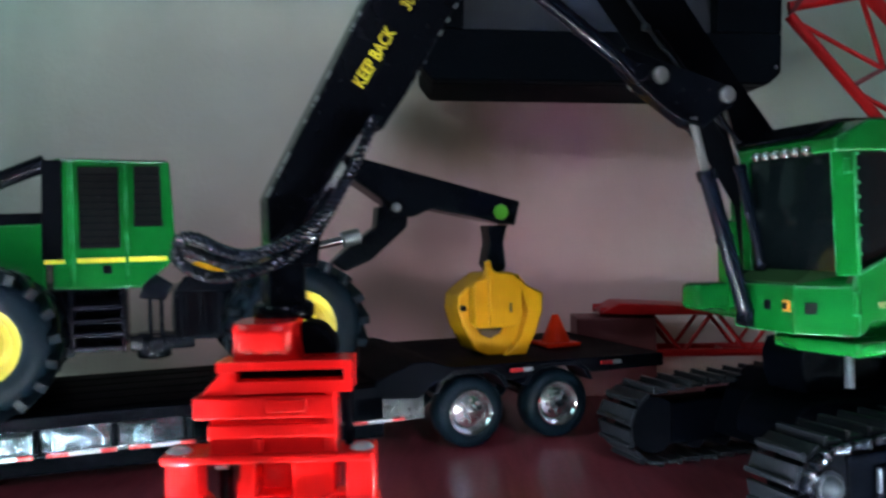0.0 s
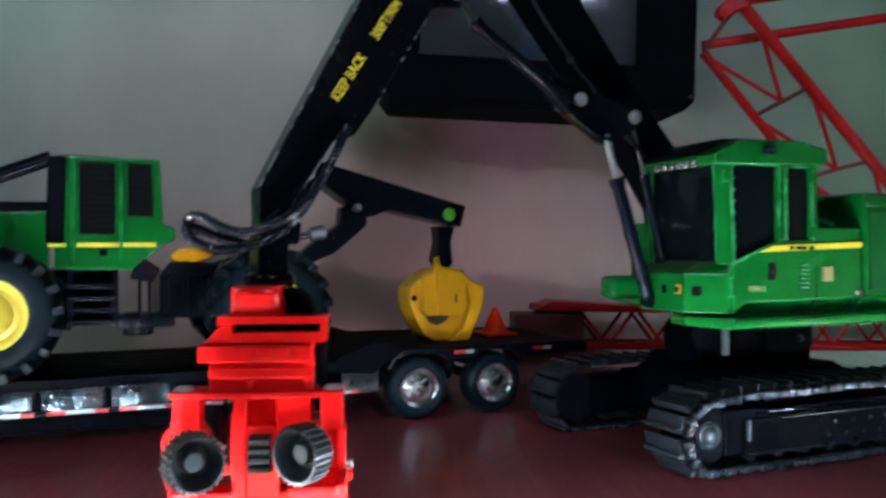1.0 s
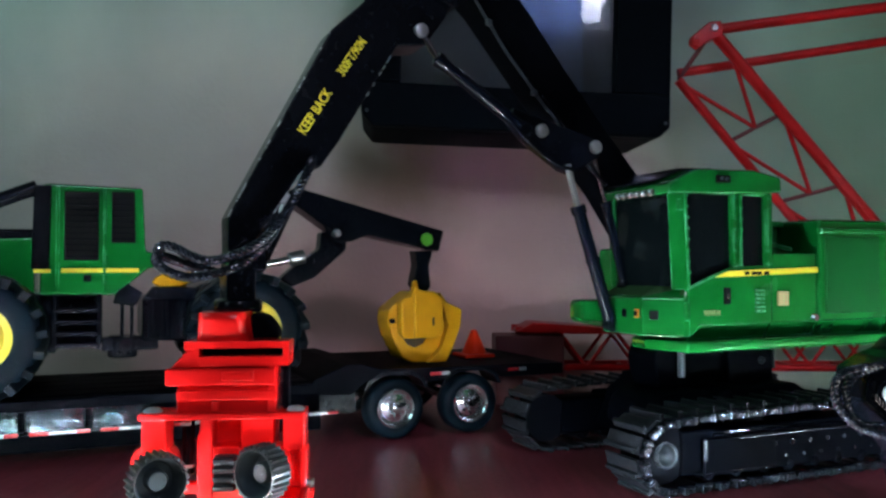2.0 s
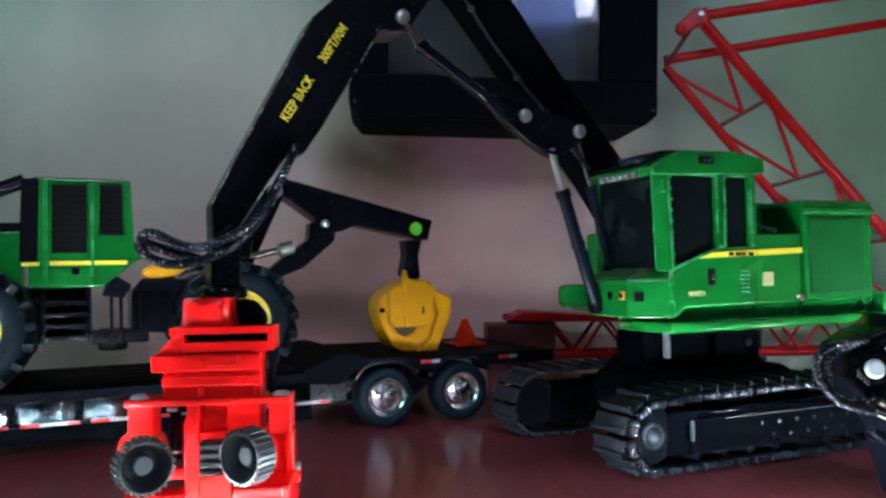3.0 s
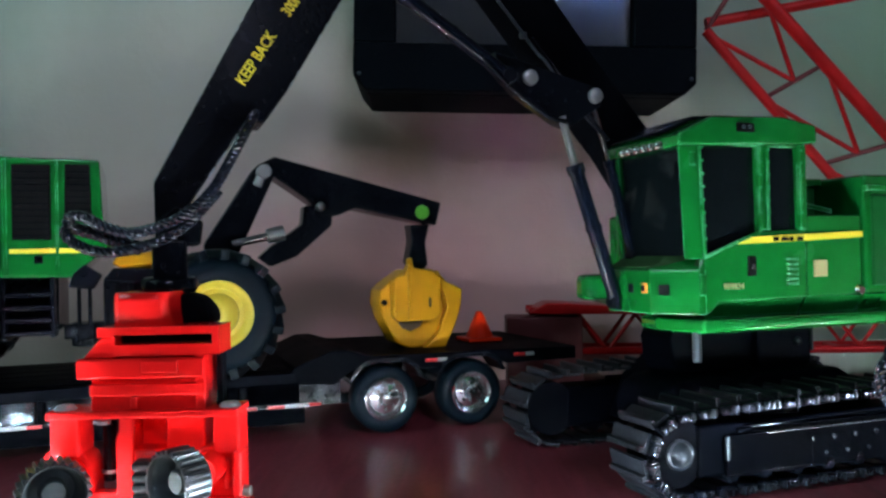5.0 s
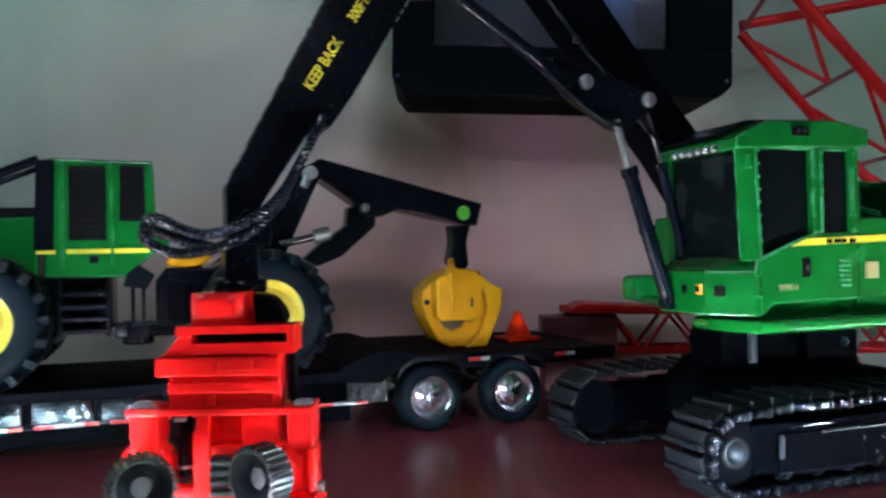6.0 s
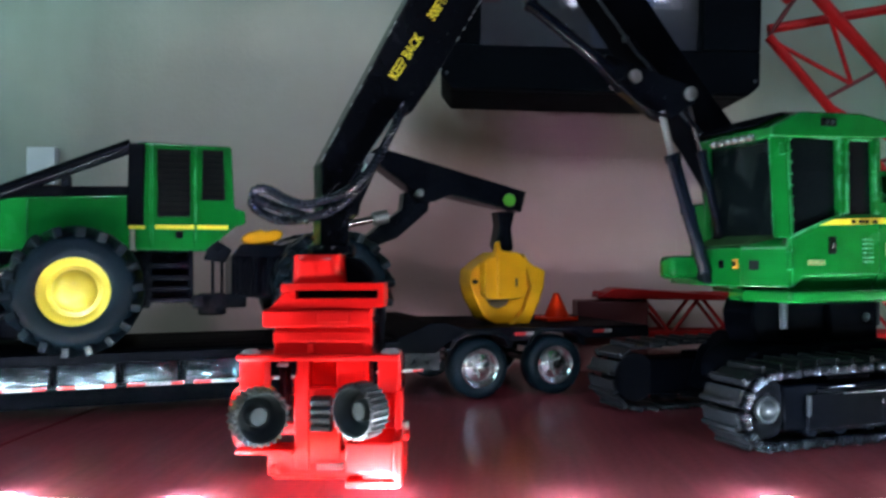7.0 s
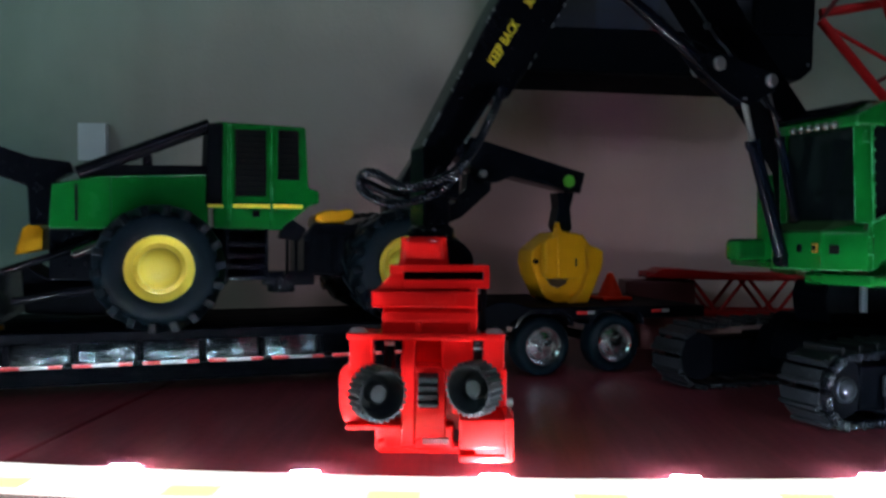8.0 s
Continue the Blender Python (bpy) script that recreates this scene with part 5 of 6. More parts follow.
# ---- the skidder on the trailer ----
def skidder():
    z0 = 0.0182
    root = thing("grapple_skidder", (0.012, 0.218, z0), "green toy log skidder with yellow rims, parked on the trailer", "toy skidder", YAW, shared=True)

    def tyre(uc, face, s):
        zc, r = z0 + 0.0151, 0.0144
        t = part("wheel", lathe([(0.0084, 0.0), (0.0096, 0.0009), (0.0120, 0.0009), (0.0136, 0.0001), (r, -0.0014), (r + 0.0002, -0.0065), (r, -0.0116), (0.0136, -0.0130), (0.0096, -0.0137), (0.0084, -0.0130)], (uc, face, zc), (0, s, 0), 56), RUBBER, root, "black lugged tyre with yellow rim")
        base = Matrix.Translation((uc, face, zc)) @ Vector((0, s, 0)).to_track_quat("Z", "Y").to_matrix().to_4x4()
        one = bmesh.new()
        bmesh.ops.create_cube(one, size=1)
        one.transform(Matrix.Diagonal((0.0023, 0.0026, 0.0086, 1)))
        bmesh.ops.bevel(one, geom=one.edges[:], offset=0.0003, segments=1, affect="EDGES")
        lug = mesh_of("lug", one, LUG)
        for k in range(18):
            for half in (0, 1):
                piece("lug", lug, t, base @ pose(0, 0, 0, 0, 0, 20 * k + 10 * half) @ Matrix.Translation((0, r + 0.0002, -0.0028 if half == 0 else -0.0102)) @ pose(0, 0, 0, 0, -26 if half else 26, 0))
        part("rim", lathe([(0, 0.0014), (0.0018, 0.0013), (0.0036, 0.0007), (0.0048, -0.0008), (0.0052, -0.0022), (0.0064, -0.0024), (0.0072, -0.0006), (0.0084, 0.0), (0.0087, -0.0004), (0.0087, -0.0110), (0, -0.0110)], (uc, face, zc), (0, s, 0), 48), RIM, t, "bright yellow domed rim")
        return t

    for uc in (-0.0232, 0.0412):
        tyre(uc, 0.1880, -1)
        tyre(uc, 0.2480, 1)
        part("axle", rod((uc, 0.196, z0 + 0.0151), (uc, 0.240, z0 + 0.0151), 0.0030, seg=18), BLACK, root)

    # front frame and hood
    hood = part("hood", prism([(-0.0496, 0.0432), (-0.0110, 0.0432), (-0.0110, 0.0580), (-0.0380, 0.0568), (-0.0488, 0.0545)], 0.1990, 0.2370, 0.0006), GREEN, root)
    part("hood_vent", box((-0.0434, 0.1986, 0.0452), (-0.0427, 0.1991, 0.0545)), SLOT, hood, "narrow black upright vent")
    part("hood_seam", box((-0.0352, 0.1986, 0.0438), (-0.0349, 0.1991, 0.0562)), GREEN_DARK, hood)
    part("front_frame", prism([(-0.0500, 0.0300), (-0.0060, 0.0280), (-0.0060, 0.0434), (-0.0500, 0.0434)], 0.2030, 0.2330, 0.0006), BLACK, root)
    part("top_rail", prism([(-0.0420, 0.0566), (-0.0080, 0.0576), (-0.0080, 0.0602), (-0.0330, 0.0598), (-0.0400, 0.0585)], 0.1996, 0.2026, 0.0004), BLACK_MATT, root)
    part("rail_post", box((-0.0275, 0.2000, 0.0575), (-0.0250, 0.2025, 0.0625), 0.0003), BLACK, root)
    part("guard_bar", rod((-0.0430, 0.2010, 0.0573), (-0.0105, 0.2010, 0.0710), 0.0019, seg=16, bevel=0.0003), BLACK, root, "black slanted guard bar")

    # cab
    cab = part("cab", prism([(-0.0098, 0.0434), (0.0081, 0.0430), (0.0162, 0.0500), (0.0185, 0.0504), (0.0185, 0.0540), (0.0156, 0.0548), (0.0148, 0.0715), (-0.0078, 0.0720), (-0.0098, 0.0715)], 0.1990, 0.2300, 0.0007), GREEN, root)
    part("door_pane", prism([(-0.0042, 0.0522), (0.0040, 0.0522), (0.0040, 0.0700), (-0.0042, 0.0700)], 0.1984, 0.1994, 0.0002), SLOT, cab, "dark louvred side window")
    part("rear_side_pane", prism([(0.0070, 0.0568), (0.0130, 0.0568), (0.0126, 0.0702), (0.0072, 0.0702)], 0.1984, 0.1994, 0.0002), SLOT, cab, "dark louvred side window")
    for k in range(11):
        part("slat", box((-0.0040, 0.1981, 0.0530 + 0.0015 * k), (0.0038, 0.1986, 0.0534 + 0.0015 * k)), BLACK_MATT, cab)
        if k < 8:
            part("slat", box((0.0073, 0.1981, 0.0576 + 0.0015 * k), (0.0126, 0.1986, 0.0580 + 0.0015 * k)), BLACK_MATT, cab)
    part("front_screen", prism([(-0.0118, 0.0500), (-0.0076, 0.0500), (-0.0072, 0.0714), (-0.0112, 0.0714)], 0.1984, 0.2305, 0.0004), BLACK_MATT, cab)
    part("door_edge", box((-0.0062, 0.1982, 0.0440), (-0.0052, 0.1992, 0.0712), 0.0002), GREEN, cab)
    part("door_edge", box((0.0050, 0.1982, 0.0440), (0.0058, 0.1992, 0.0712), 0.0002), GREEN, cab)
    part("stripe", box((-0.0112, 0.1983, 0.0490), (-0.0072, 0.1992, 0.0499)), DECAL_YELLOW, cab)
    part("stripe", box((-0.0048, 0.1983, 0.0490), (0.0138, 0.1992, 0.0501)), DECAL_YELLOW, cab)
    part("door_latch", box((0.0004, 0.1980, 0.0466), (0.0022, 0.1990, 0.0484), 0.0002), BLACK, cab)

    # steps, joint and rear frame
    for k in range(4):
        part("step", box((-0.0062, 0.1980, 0.0296 + 0.0030 * k), (0.0040, 0.2060, 0.0308 + 0.0030 * k), 0.0003), BLACK, root)
    part("step_side", box((-0.0068, 0.1990, 0.0290), (-0.0058, 0.2080, 0.0434), 0.0002), BLACK, root)
    part("step_side", box((0.0036, 0.1990, 0.0290), (0.0046, 0.2080, 0.0434), 0.0002), BLACK, root)
    part("cab_base", box((-0.0090, 0.2040, 0.0300), (0.0050, 0.2300, 0.0434), 0.0005), BLACK, root)
    part("joint", rod((0.0105, 0.2180, 0.0250), (0.0105, 0.2180, 0.0312), 0.0040, seg=24, bevel=0.0005), BLACK, root)
    part("joint_link", box((0.0050, 0.2150, 0.0270), (0.0200, 0.2220, 0.0308), 0.0005), BLACK, root)
    for du in (0.0098, 0.0122):
        part("steer_ram", rod((du, 0.2000, 0.0300), (du, 0.2000, 0.0405), 0.0005, seg=10), BLACK, root)
    part("ram_foot", rod((0.0110, 0.1990, 0.0300), (0.0110, 0.2030, 0.0300), 0.0020, seg=18, bevel=0.0003), BLACK, root)
    part("ram_head", prism([(0.0075, 0.0408), (0.0130, 0.0400), (0.0150, 0.0435), (0.0110, 0.0462), (0.0085, 0.0440)], 0.1990, 0.2050, 0.0004), BLACK, root)
    part("rear_frame", prism([(0.0150, 0.0305), (0.0520, 0.0290), (0.0560, 0.0400), (0.0460, 0.0480), (0.0340, 0.0470), (0.0290, 0.0450), (0.0150, 0.0420)], 0.2040, 0.2320, 0.0006), BLACK, root)
    for k in range(4):
        part("frame_rib", box((0.0165 + 0.0042 * k, 0.2025, 0.0315), (0.0180 + 0.0042 * k, 0.2045, 0.0425), 0.0002), BLACK, root)
    part("winch", rod((0.0230, 0.2030, 0.0452), (0.0230, 0.2260, 0.0452), 0.0034, seg=20, bevel=0.0004), YELLOW, root, "yellow winch drum")
    part("winch_guard", prism([(0.0172, 0.0462), (0.0180, 0.0476), (0.0198, 0.0486), (0.0225, 0.0490), (0.0240, 0.0486), (0.0262, 0.0492), (0.0280, 0.0490), (0.0287, 0.0480), (0.0280, 0.0466), (0.0262, 0.0458), (0.0230, 0.0454), (0.0190, 0.0452)], 0.1995, 0.2040, 0.0006), YELLOW, root)
    part("winch_mount", prism([(0.0150, 0.0420), (0.0175, 0.0452), (0.0300, 0.0448), (0.0330, 0.0470), (0.0330, 0.0410)], 0.2005, 0.2045, 0.0004), BLACK, root)

    # arch, boom and grapple
    part("arch", prism([(0.0395, 0.0430), (0.0460, 0.0430), (0.0580, 0.0690), (0.0555, 0.0718), (0.0525, 0.0710), (0.0395, 0.0510)], 0.2080, 0.2140, 0.0005), BLACK, root)
    boom = part("boom", prism([(0.0530, 0.0715), (0.0579, 0.0742), (0.1055, 0.0619), (0.1038, 0.0553), (0.0800, 0.0602), (0.0752, 0.0582), (0.0701, 0.0578), (0.0682, 0.0615), (0.0600, 0.0672)], 0.2068, 0.2160, 0.0005), BLACK, root, "black grapple boom")
    part("boom_badge", lathe([(0, 0.0005), (0.0020, 0.0005), (0.0022, 0.0), (0, 0)], (0.0995, 0.2066, 0.0591), (0, -1, 0), 8), DECAL_GREEN, boom, "green badge")
    part("boom_arm", prism([(0.0660, 0.0610), (0.0742, 0.0612), (0.0738, 0.0556), (0.0640, 0.0472), (0.0570, 0.0445), (0.0535, 0.0470), (0.0570, 0.0500), (0.0655, 0.0560)], 0.2090, 0.2145, 0.0005), BLACK, root)
    for uu, zz in ((0.0548, 0.0698), (0.0701, 0.0606), (0.0590, 0.0532)):
        part("pin", lathe([(0, 0.0012), (0.0009, 0.0012), (0.0013, 0.0008), (0.0013, -0.006), (0, -0.006)], (uu, 0.2066, zz), (0, -1, 0), 18), STEEL, boom, "steel pin")
    part("arch_pin", rod((0.0548, 0.2030, 0.0698), (0.0548, 0.2072, 0.0698), 0.0019, seg=18, bevel=0.0004), STEEL, boom, "bright steel pin")
    part("arch_pin", rod((0.0530, 0.2052, 0.0660), (0.0546, 0.2052, 0.0696), 0.0012, seg=14, bevel=0.0003), STEEL, boom, "bright steel pin")
    part("lift_ram", rod((0.0465, 0.2060, 0.0507), (0.0560, 0.2060, 0.0527), 0.0011, seg=14, bevel=0.0002), CHROME, root, "chrome lift ram")
    part("ram_sleeve", rod((0.0555, 0.2060, 0.0526), (0.0600, 0.2060, 0.0536), 0.0020, seg=16, bevel=0.0002), STEEL, root)
    hang = part("hanger", prism([(0.0962, 0.0556), (0.1022, 0.0556), (0.1008, 0.0505), (0.1015, 0.0440), (0.1000, 0.0425), (0.0972, 0.0425), (0.0955, 0.0450), (0.0968, 0.0510)], 0.2080, 0.2140, 0.0004), BLACK, root)
    grab = part("grapple", prism([(0.0892, 0.0396), (0.0864, 0.0372), (0.0860, 0.0336), (0.0872, 0.0290), (0.0908, 0.0222), (0.0942, 0.0206), (0.1035, 0.0206), (0.1062, 0.0242), (0.1075, 0.0300), (0.1060, 0.0380), (0.1020, 0.0428), (0.0940, 0.0428)], 0.2055, 0.2165, 0.0006), YELLOW, root, "yellow steel log grapple, closed")
    tong = [(0.1026, 0.0425), (0.1050, 0.0392), (0.1100, 0.0370), (0.1096, 0.0318), (0.1074, 0.0262), (0.1046, 0.0206), (0.0985, 0.0206), (0.1028, 0.0250), (0.1052, 0.0320), (0.1030, 0.0390)]
    for va, vb in ((0.2030, 0.2075), (0.2140, 0.2185)):
        part("tong", prism(tong, va, vb, 0.0005), YELLOW, grab)
    part("cheek", prism([(0.0938, 0.0445), (0.0958, 0.0432), (0.1012, 0.0424), (0.1034, 0.0400), (0.1034, 0.0300), (0.1010, 0.0284), (0.0905, 0.0284), (0.0890, 0.0300), (0.0890, 0.0394), (0.0904, 0.0410), (0.0925, 0.0412)], 0.2024, 0.2056, 0.0005), YELLOW, grab)
    part("cheek_rib", box((0.0934, 0.2012, 0.0288), (0.0942, 0.2026, 0.0420), 0.0002), YELLOW, grab)
    part("cheek_fold", box((0.0893, 0.2016, 0.0300), (0.0901, 0.2026, 0.0396), 0.0002), YELLOW, grab)
    part("gap", prism([(0.0909, 0.0286), (0.0987, 0.0286), (0.0976, 0.0266), (0.0948, 0.0254), (0.0924, 0.0264)], 0.2049, 0.2060), GAP_SHADE, grab, "dark brown insert standing in for the shaded gap")
    part("slot", box((0.0995, 0.2021, 0.0322), (0.1003, 0.2028, 0.0348), 0.0002), GAP_SHADE, grab)
    part("grab_pin", rod((0.0872, 0.2044, 0.0338), (0.0872, 0.2060, 0.0338), 0.0008, seg=12), BLACK, grab)
    part("lug", prism([(0.0945, 0.0425), (0.0968, 0.0425), (0.0958, 0.0462), (0.0946, 0.0458)], 0.2060, 0.2075, 0.0002), YELLOW, grab)

    # front blade linkage
    part("blade_arm", rod((-0.0220, 0.2000, 0.0300), (-0.0580, 0.2000, 0.0250), 0.0011, seg=14), BLACK, root)
    part("blade_arm", rod((-0.0400, 0.2000, 0.0395), (-0.0600, 0.2000, 0.0325), 0.0009, seg=14), BLACK, root)
    part("blade_ram", rod((-0.0360, 0.1990, 0.0400), (-0.0440, 0.1990, 0.0365), 0.0013, seg=14, bevel=0.0003), CHROME, root)
    part("belly_pan", prism([(-0.0560, 0.0215), (-0.0300, 0.0200), (-0.0300, 0.0302), (-0.0500, 0.0302), (-0.0570, 0.0345)], 0.2060, 0.2320, 0.0006), BLACK_MATT, root)
    part("blade", prism([(-0.0620, 0.0200), (-0.0590, 0.0200), (-0.0605, 0.0260), (-0.0600, 0.0330), (-0.0625, 0.0330), (-0.0632, 0.0260)], 0.1930, 0.2440, 0.0004), BLACK, root)
    part("front_mast", prism([(-0.0545, 0.0440), (-0.0495, 0.0440), (-0.0480, 0.0560), (-0.0440, 0.0580), (-0.0450, 0.0605), (-0.0540, 0.0615), (-0.0760, 0.0690), (-0.0760, 0.0618), (-0.0550, 0.0540)], 0.2040, 0.2110, 0.0004), BLACK, root)
    part("front_guard", prism([(-0.0594, 0.0362), (-0.0526, 0.0376), (-0.0522, 0.0430), (-0.0548, 0.0455), (-0.0576, 0.0432)], 0.2130, 0.2340, 0.0004), YELLOW, root, "yellow front guard")
    return root


skidder()


# ---- the traffic cone ----
def traffic_cone():
    z0 = 0.0203
    root = thing("traffic_cone", (0.1205, 0.2170, z0), "small orange traffic cone on the trailer's rear deck", "traffic cone", YAW, shared=True)
    part("base", box((0.1150, 0.2115, z0), (0.1260, 0.2225, z0 + 0.0012), 0.0004), ORANGE, root)
    part("body", lathe([(0, 0.0082), (0.0008, 0.0082), (0.0011, 0.0077), (0.0040, 0.0010), (0.0042, 0.0), (0, 0)], (0.1207, 0.2170, z0 + 0.0008), (0, 0, 1), 28), ORANGE, root)
    return root


traffic_cone()


# ---- red lattice booms ----
def low_boom():
    root = thing("crane_boom_section", (0.11, 0.279, 0.0), "dark red lattice crane boom section resting on the shelf", "toy crane boom")
    FRAMES[root.name] = Matrix.Translation((0.11, 0.279, 0)).inverted()
    for y in (0.2725, 0.2860):
        part("chord", rod((0.050, y, 0.0272), (0.222, y, 0.0258), 0.0013, seg=14), CRANE_RED, root)
        part("chord", rod((0.060, y, 0.0135), (0.222, y, 0.0118), 0.0013, seg=14), CRANE_RED, root)
        x, k = 0.066, 0
        while x < 0.213:
            z0, z1 = (0.0270, 0.0132) if k % 2 == 0 else (0.0132, 0.0270)
            part("lattice_bar", rod((x, y, z0), (x + 0.0105, y, z1), 0.0007, seg=8), CRANE_RED, root)
            x += 0.0105
            k += 1
    for x in (0.070, 0.091, 0.112, 0.133, 0.154, 0.175, 0.196):
        part("lattice_bar", rod((x, 0.2725, 0.0268), (x, 0.2860, 0.0268), 0.0007, seg=8), CRANE_RED, root)
        part("lattice_bar", rod((x, 0.2725, 0.0130), (x, 0.2860, 0.0130), 0.0007, seg=8), CRANE_RED, root)
    part("head_plate", prism([(0.0500, 0.0268), (0.0560, 0.0300), (0.0640, 0.0296), (0.0960, 0.0272), (0.0960, 0.0254), (0.0560, 0.0262)], 0.2695, 0.2885, 0.0004), CRANE_RED, root)
    part("foot_box", box((0.0425, 0.2710, 0.0000), (0.0680, 0.2880, 0.0252), 0.0006), RED_DARK, root, "dull dark red foot box")
    part("foot_box", box((0.2000, 0.2720, 0.0000), (0.2160, 0.2870, 0.0125), 0.0006), RED_DARK, root, "dull dark red foot box")
    return root


low_boom()


def crane_boom():
    root = thing("lattice_crane_boom", (0.2180, 0.262, 0.0), "red lattice crane boom folded at its hinge, leaning on the shelf", "toy crane boom")
    FRAMES[root.name] = Matrix.Translation((0.2180, 0.262, 0)).inverted()
    yn, yf = 0.2600, 0.2680
    near0, near1 = Vector((0.1206, yn, 0.1357)), Vector((0.2160, yn, 0.0216))
    far0, far1 = Vector((0.1105, yf, 0.1195)), Vector((0.2090, yf, -0.0010))
    foot = near0.lerp(near1, 1.18)
    part("chord", rod(near0, foot, 0.0021, seg=16), CRANE_RED, root, "thick red main tube")
    part("chord", rod(far0, far1, 0.0017, seg=16), CRANE_RED, root)
    near1, far1 = near0.lerp(foot, 0.97), far1
    A = lambda t: near0.lerp(foot, t)
    B = lambda t: far0.lerp(far1, t)
    for k in range(5):
        na, fa = A(0.063 if k == 0 else 0.007 + 0.193 * k + 0.028), B(0.012 + 0.186 * k)
        nb, fb = A(0.030 + 0.193 * (k + 1)), B(0.004 + 0.186 * (k + 1))
        mid = (nb + fb) / 2
        part("cross_bar", rod(fb, nb, 0.0008, seg=8), RED_DARK, root)
        part("lattice_bar", rod(fa, mid, 0.0008, seg=8), CRANE_RED, root)
        part("lattice_bar", rod(na, mid, 0.0008, seg=8), CRANE_RED, root)
    part("tip_bar", rod(far0, near0, 0.0009, seg=8), RED_DARK, root)
    part("jib_chord", rod((0.1216, yn, 0.1360), (0.2240, yn, 0.1502), 0.0019, seg=16), CRANE_RED, root)
    part("jib_chord", rod(far0 + Vector((0, 0, 0.0026)), (0.2240, yf - 0.002, 0.1394), 0.0017, seg=16), CRANE_RED, root)
    clevis = part("clevis", prism([(0.1233, 0.1388), (0.1188, 0.1383), (0.1128, 0.1333), (0.1123, 0.1308), (0.1148, 0.1288), (0.1183, 0.1313), (0.1238, 0.1333)], yn - 0.0022, yn + 0.0022, 0.0005), CRANE_RED, root)
    part("pin", lathe([(0, 0.0008), (0.0010, 0.0008), (0.0014, 0.0), (0.0014, -0.004), (0, -0.004)], (0.1206, yn - 0.0022, 0.1360), (0, -1, 0), 18), STEEL, clevis, "bright steel pin")
    part("pulley", lathe([(0, 0.0004), (0.0010, 0.0004), (0.0014, 0.0), (0.0010, -0.0004), (0, -0.0004)], (0.1140, yn - 0.0020, 0.1310), (0, -1, 0), 14), CRANE_RED, clevis)
    return root


crane_boom()


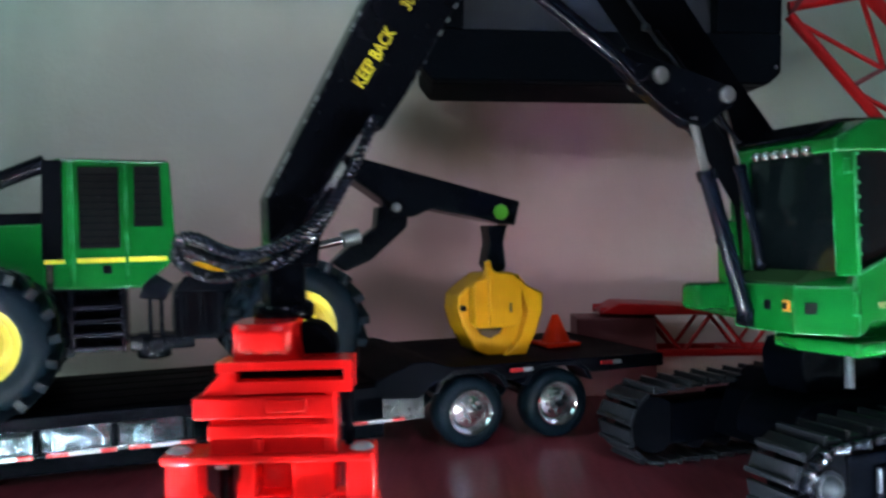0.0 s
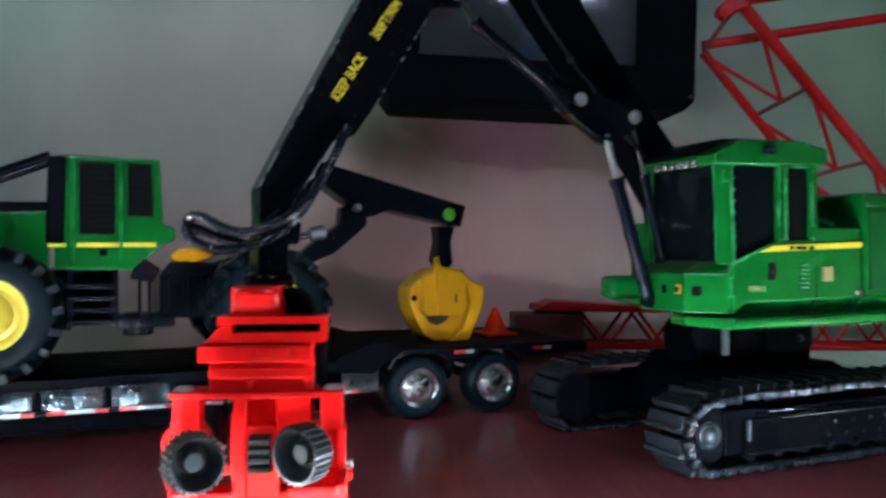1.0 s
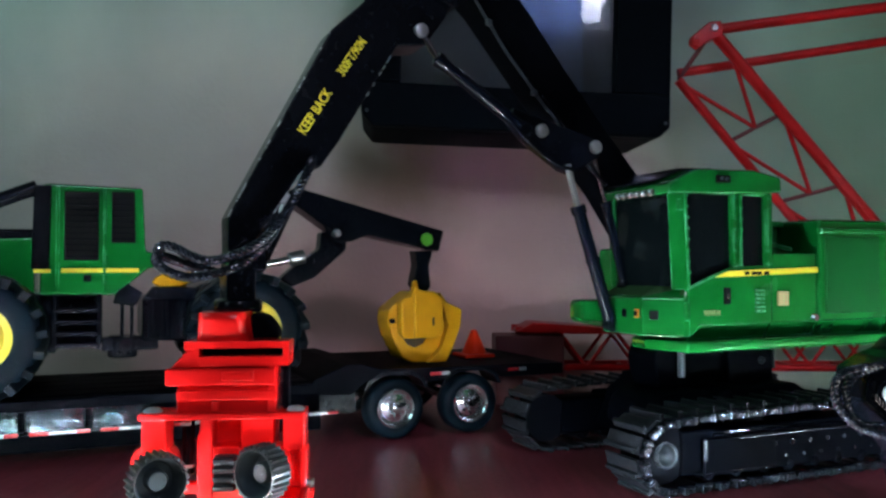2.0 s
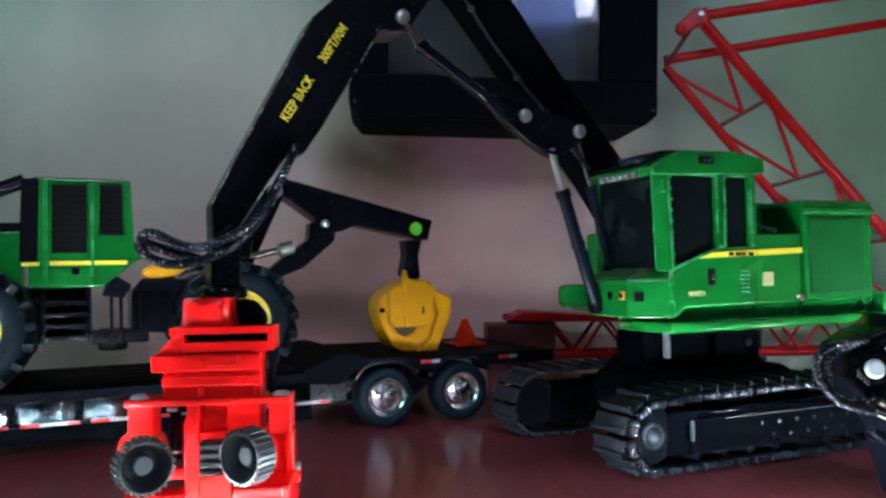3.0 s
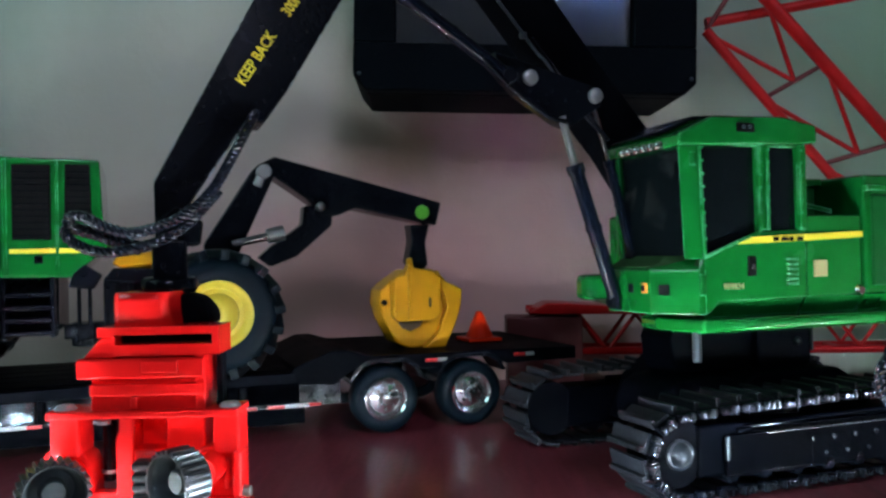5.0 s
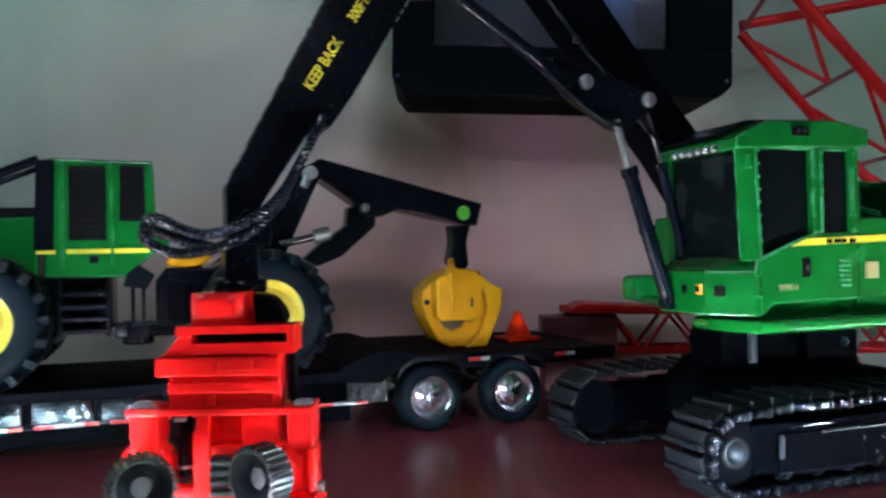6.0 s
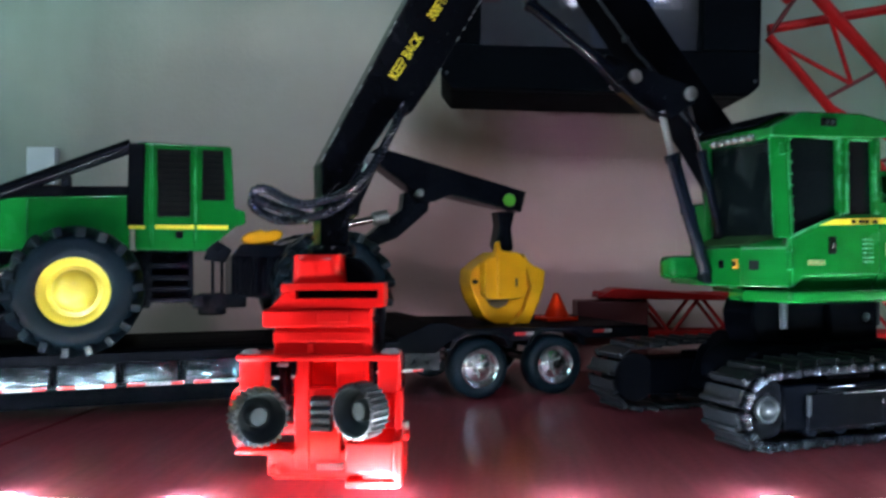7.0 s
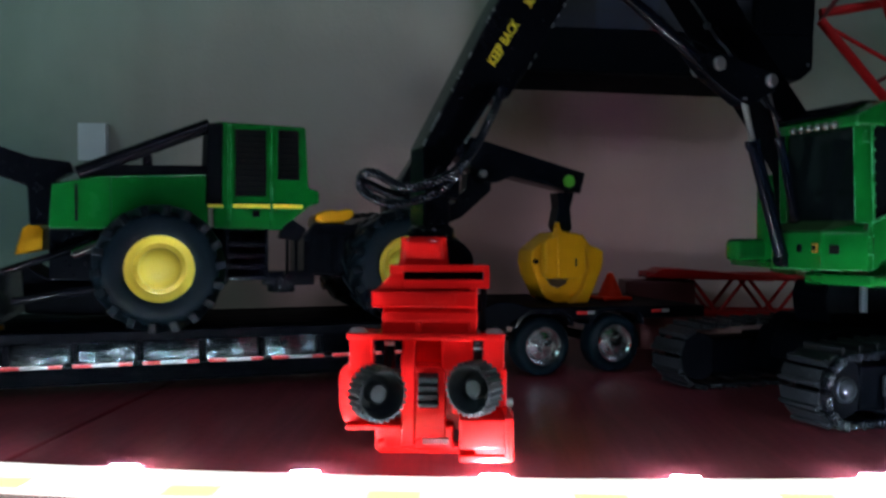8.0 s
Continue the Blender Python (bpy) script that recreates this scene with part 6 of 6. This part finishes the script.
# ---- the black grapple head at the shelf's end ----
def black_head():
    root = thing("black_grapple_head", (0.1085, 0.124, 0.0), "glossy black toy grapple head with braided hoses and bright pin", "toy grapple")
    FRAMES[root.name] = Matrix.Translation((0.1085, 0.124, 0)).inverted()
    y = 0.120
    body = part("body", prism([(0.0970, 0.0300), (0.0962, 0.0245), (0.1010, 0.0200), (0.1060, 0.0130), (0.1200, 0.0130), (0.1200, 0.0350), (0.1085, 0.0350), (0.1066, 0.0362), (0.1040, 0.0335), (0.1010, 0.0325)], y, y + 0.012, 0.0006), BLACK, root)
    part("foot", prism([(0.1085, 0.0000), (0.1200, 0.0000), (0.1200, 0.0135), (0.1075, 0.0138), (0.1050, 0.0120), (0.1062, 0.0085)], y + 0.003, y + 0.012, 0.0012), BLACK, root)
    part("boss", lathe([(0, 0.0006), (0.0026, 0.0006), (0.0029, 0.0002), (0.0029, -0.003), (0, -0.003)], (0.1009, y - 0.0006, 0.0262), (-0.2, -1, 0.1), 24), BLACK, body)
    part("pin", lathe([(0, 0.0016), (0.0013, 0.0015), (0.0018, 0.0008), (0.0018, -0.004), (0, -0.004)], (0.1009, y - 0.0008, 0.0262), (-0.2, -1, 0.1), 24), surface("bare_pin", (0.55, 0.60, 0.60), 0.45, metal=0.3, vary=0.2), body, "bright chrome pin")
    for k in range(4):
        part("tooth", box((0.0976 + 0.0006 * k, y - 0.0012, 0.0250 - 0.0006 * k), (0.0979 + 0.0006 * k, y + 0.0002, 0.0262 - 0.0006 * k), 0.0001), CHROME, body)
    wire = lambda pts, r=0.0003: part("wire", tube(smooth_path([(px, y - 0.0012, pz) for px, pz in pts]), r, 8), CHROME, body, "bright bent wire")
    wire([(0.1032, 0.0303), (0.1038, 0.0284), (0.1033, 0.0266), (0.1019, 0.0254), (0.1006, 0.0246)])
    wire([(0.1024, 0.0251), (0.1040, 0.0258), (0.1061, 0.0259), (0.1091, 0.0248)])
    wire([(0.1057, 0.0338), (0.1074, 0.0353), (0.1096, 0.0360)], 0.00035)
    wire([(0.1024, 0.0253), (0.1050, 0.0237), (0.1071, 0.0216)])
    part("clevis", box((0.1044, y - 0.0022, 0.0228), (0.1058, y, 0.0240), 0.0003), CHROME, body)
    part("curved_tong", prism([(0.0993, 0.0162), (0.1014, 0.0148), (0.1046, 0.0140), (0.1080, 0.0166), (0.1100, 0.0150), (0.1070, 0.0120), (0.1020, 0.0124), (0.0993, 0.0145)], y - 0.0030, y - 0.0002, 0.0004), BLACK, root)
    ram = part("ram", rod((0.1058, y - 0.0018, 0.0238), (0.1041, y - 0.0018, 0.0190), 0.0007, seg=14, bevel=0.0002), CHROME, root)
    part("ram_collar", rod((0.1062, y - 0.0018, 0.0250), (0.1056, y - 0.0018, 0.0234), 0.0012, seg=14, bevel=0.0002), BLACK, ram)
    outer = [(0.0994, 0.0318), (0.0975, 0.0314), (0.0946, 0.0310), (0.0917, 0.0302), (0.0901, 0.0284), (0.0899, 0.0265), (0.0905, 0.0242), (0.0922, 0.0219), (0.0948, 0.0200), (0.0980, 0.0189), (0.1010, 0.0182)]
    inner = [(0.0992, 0.0313), (0.0970, 0.0306), (0.0944, 0.0295), (0.0930, 0.0281), (0.0926, 0.0262), (0.0928, 0.0239), (0.0938, 0.0218), (0.0959, 0.0205), (0.0988, 0.0203), (0.1020, 0.0202)]
    for pts, dy, end in ((outer, -0.0012, (0.1047, 0.0163)), (inner, -0.0002, (0.1056, 0.0178))):
        part("hose", braided(smooth_path([(px, y + dy, pz) for px, pz in pts]), 0.00078, 0.0026), HOSE, root, "black braided hose")
        part("ferrule", rod((pts[-1][0], y + dy, pts[-1][1]), (end[0], y + dy, end[1]), 0.0008, seg=14, bevel=0.0002), CHROME, root, "bright hose end")
    return root


black_head()
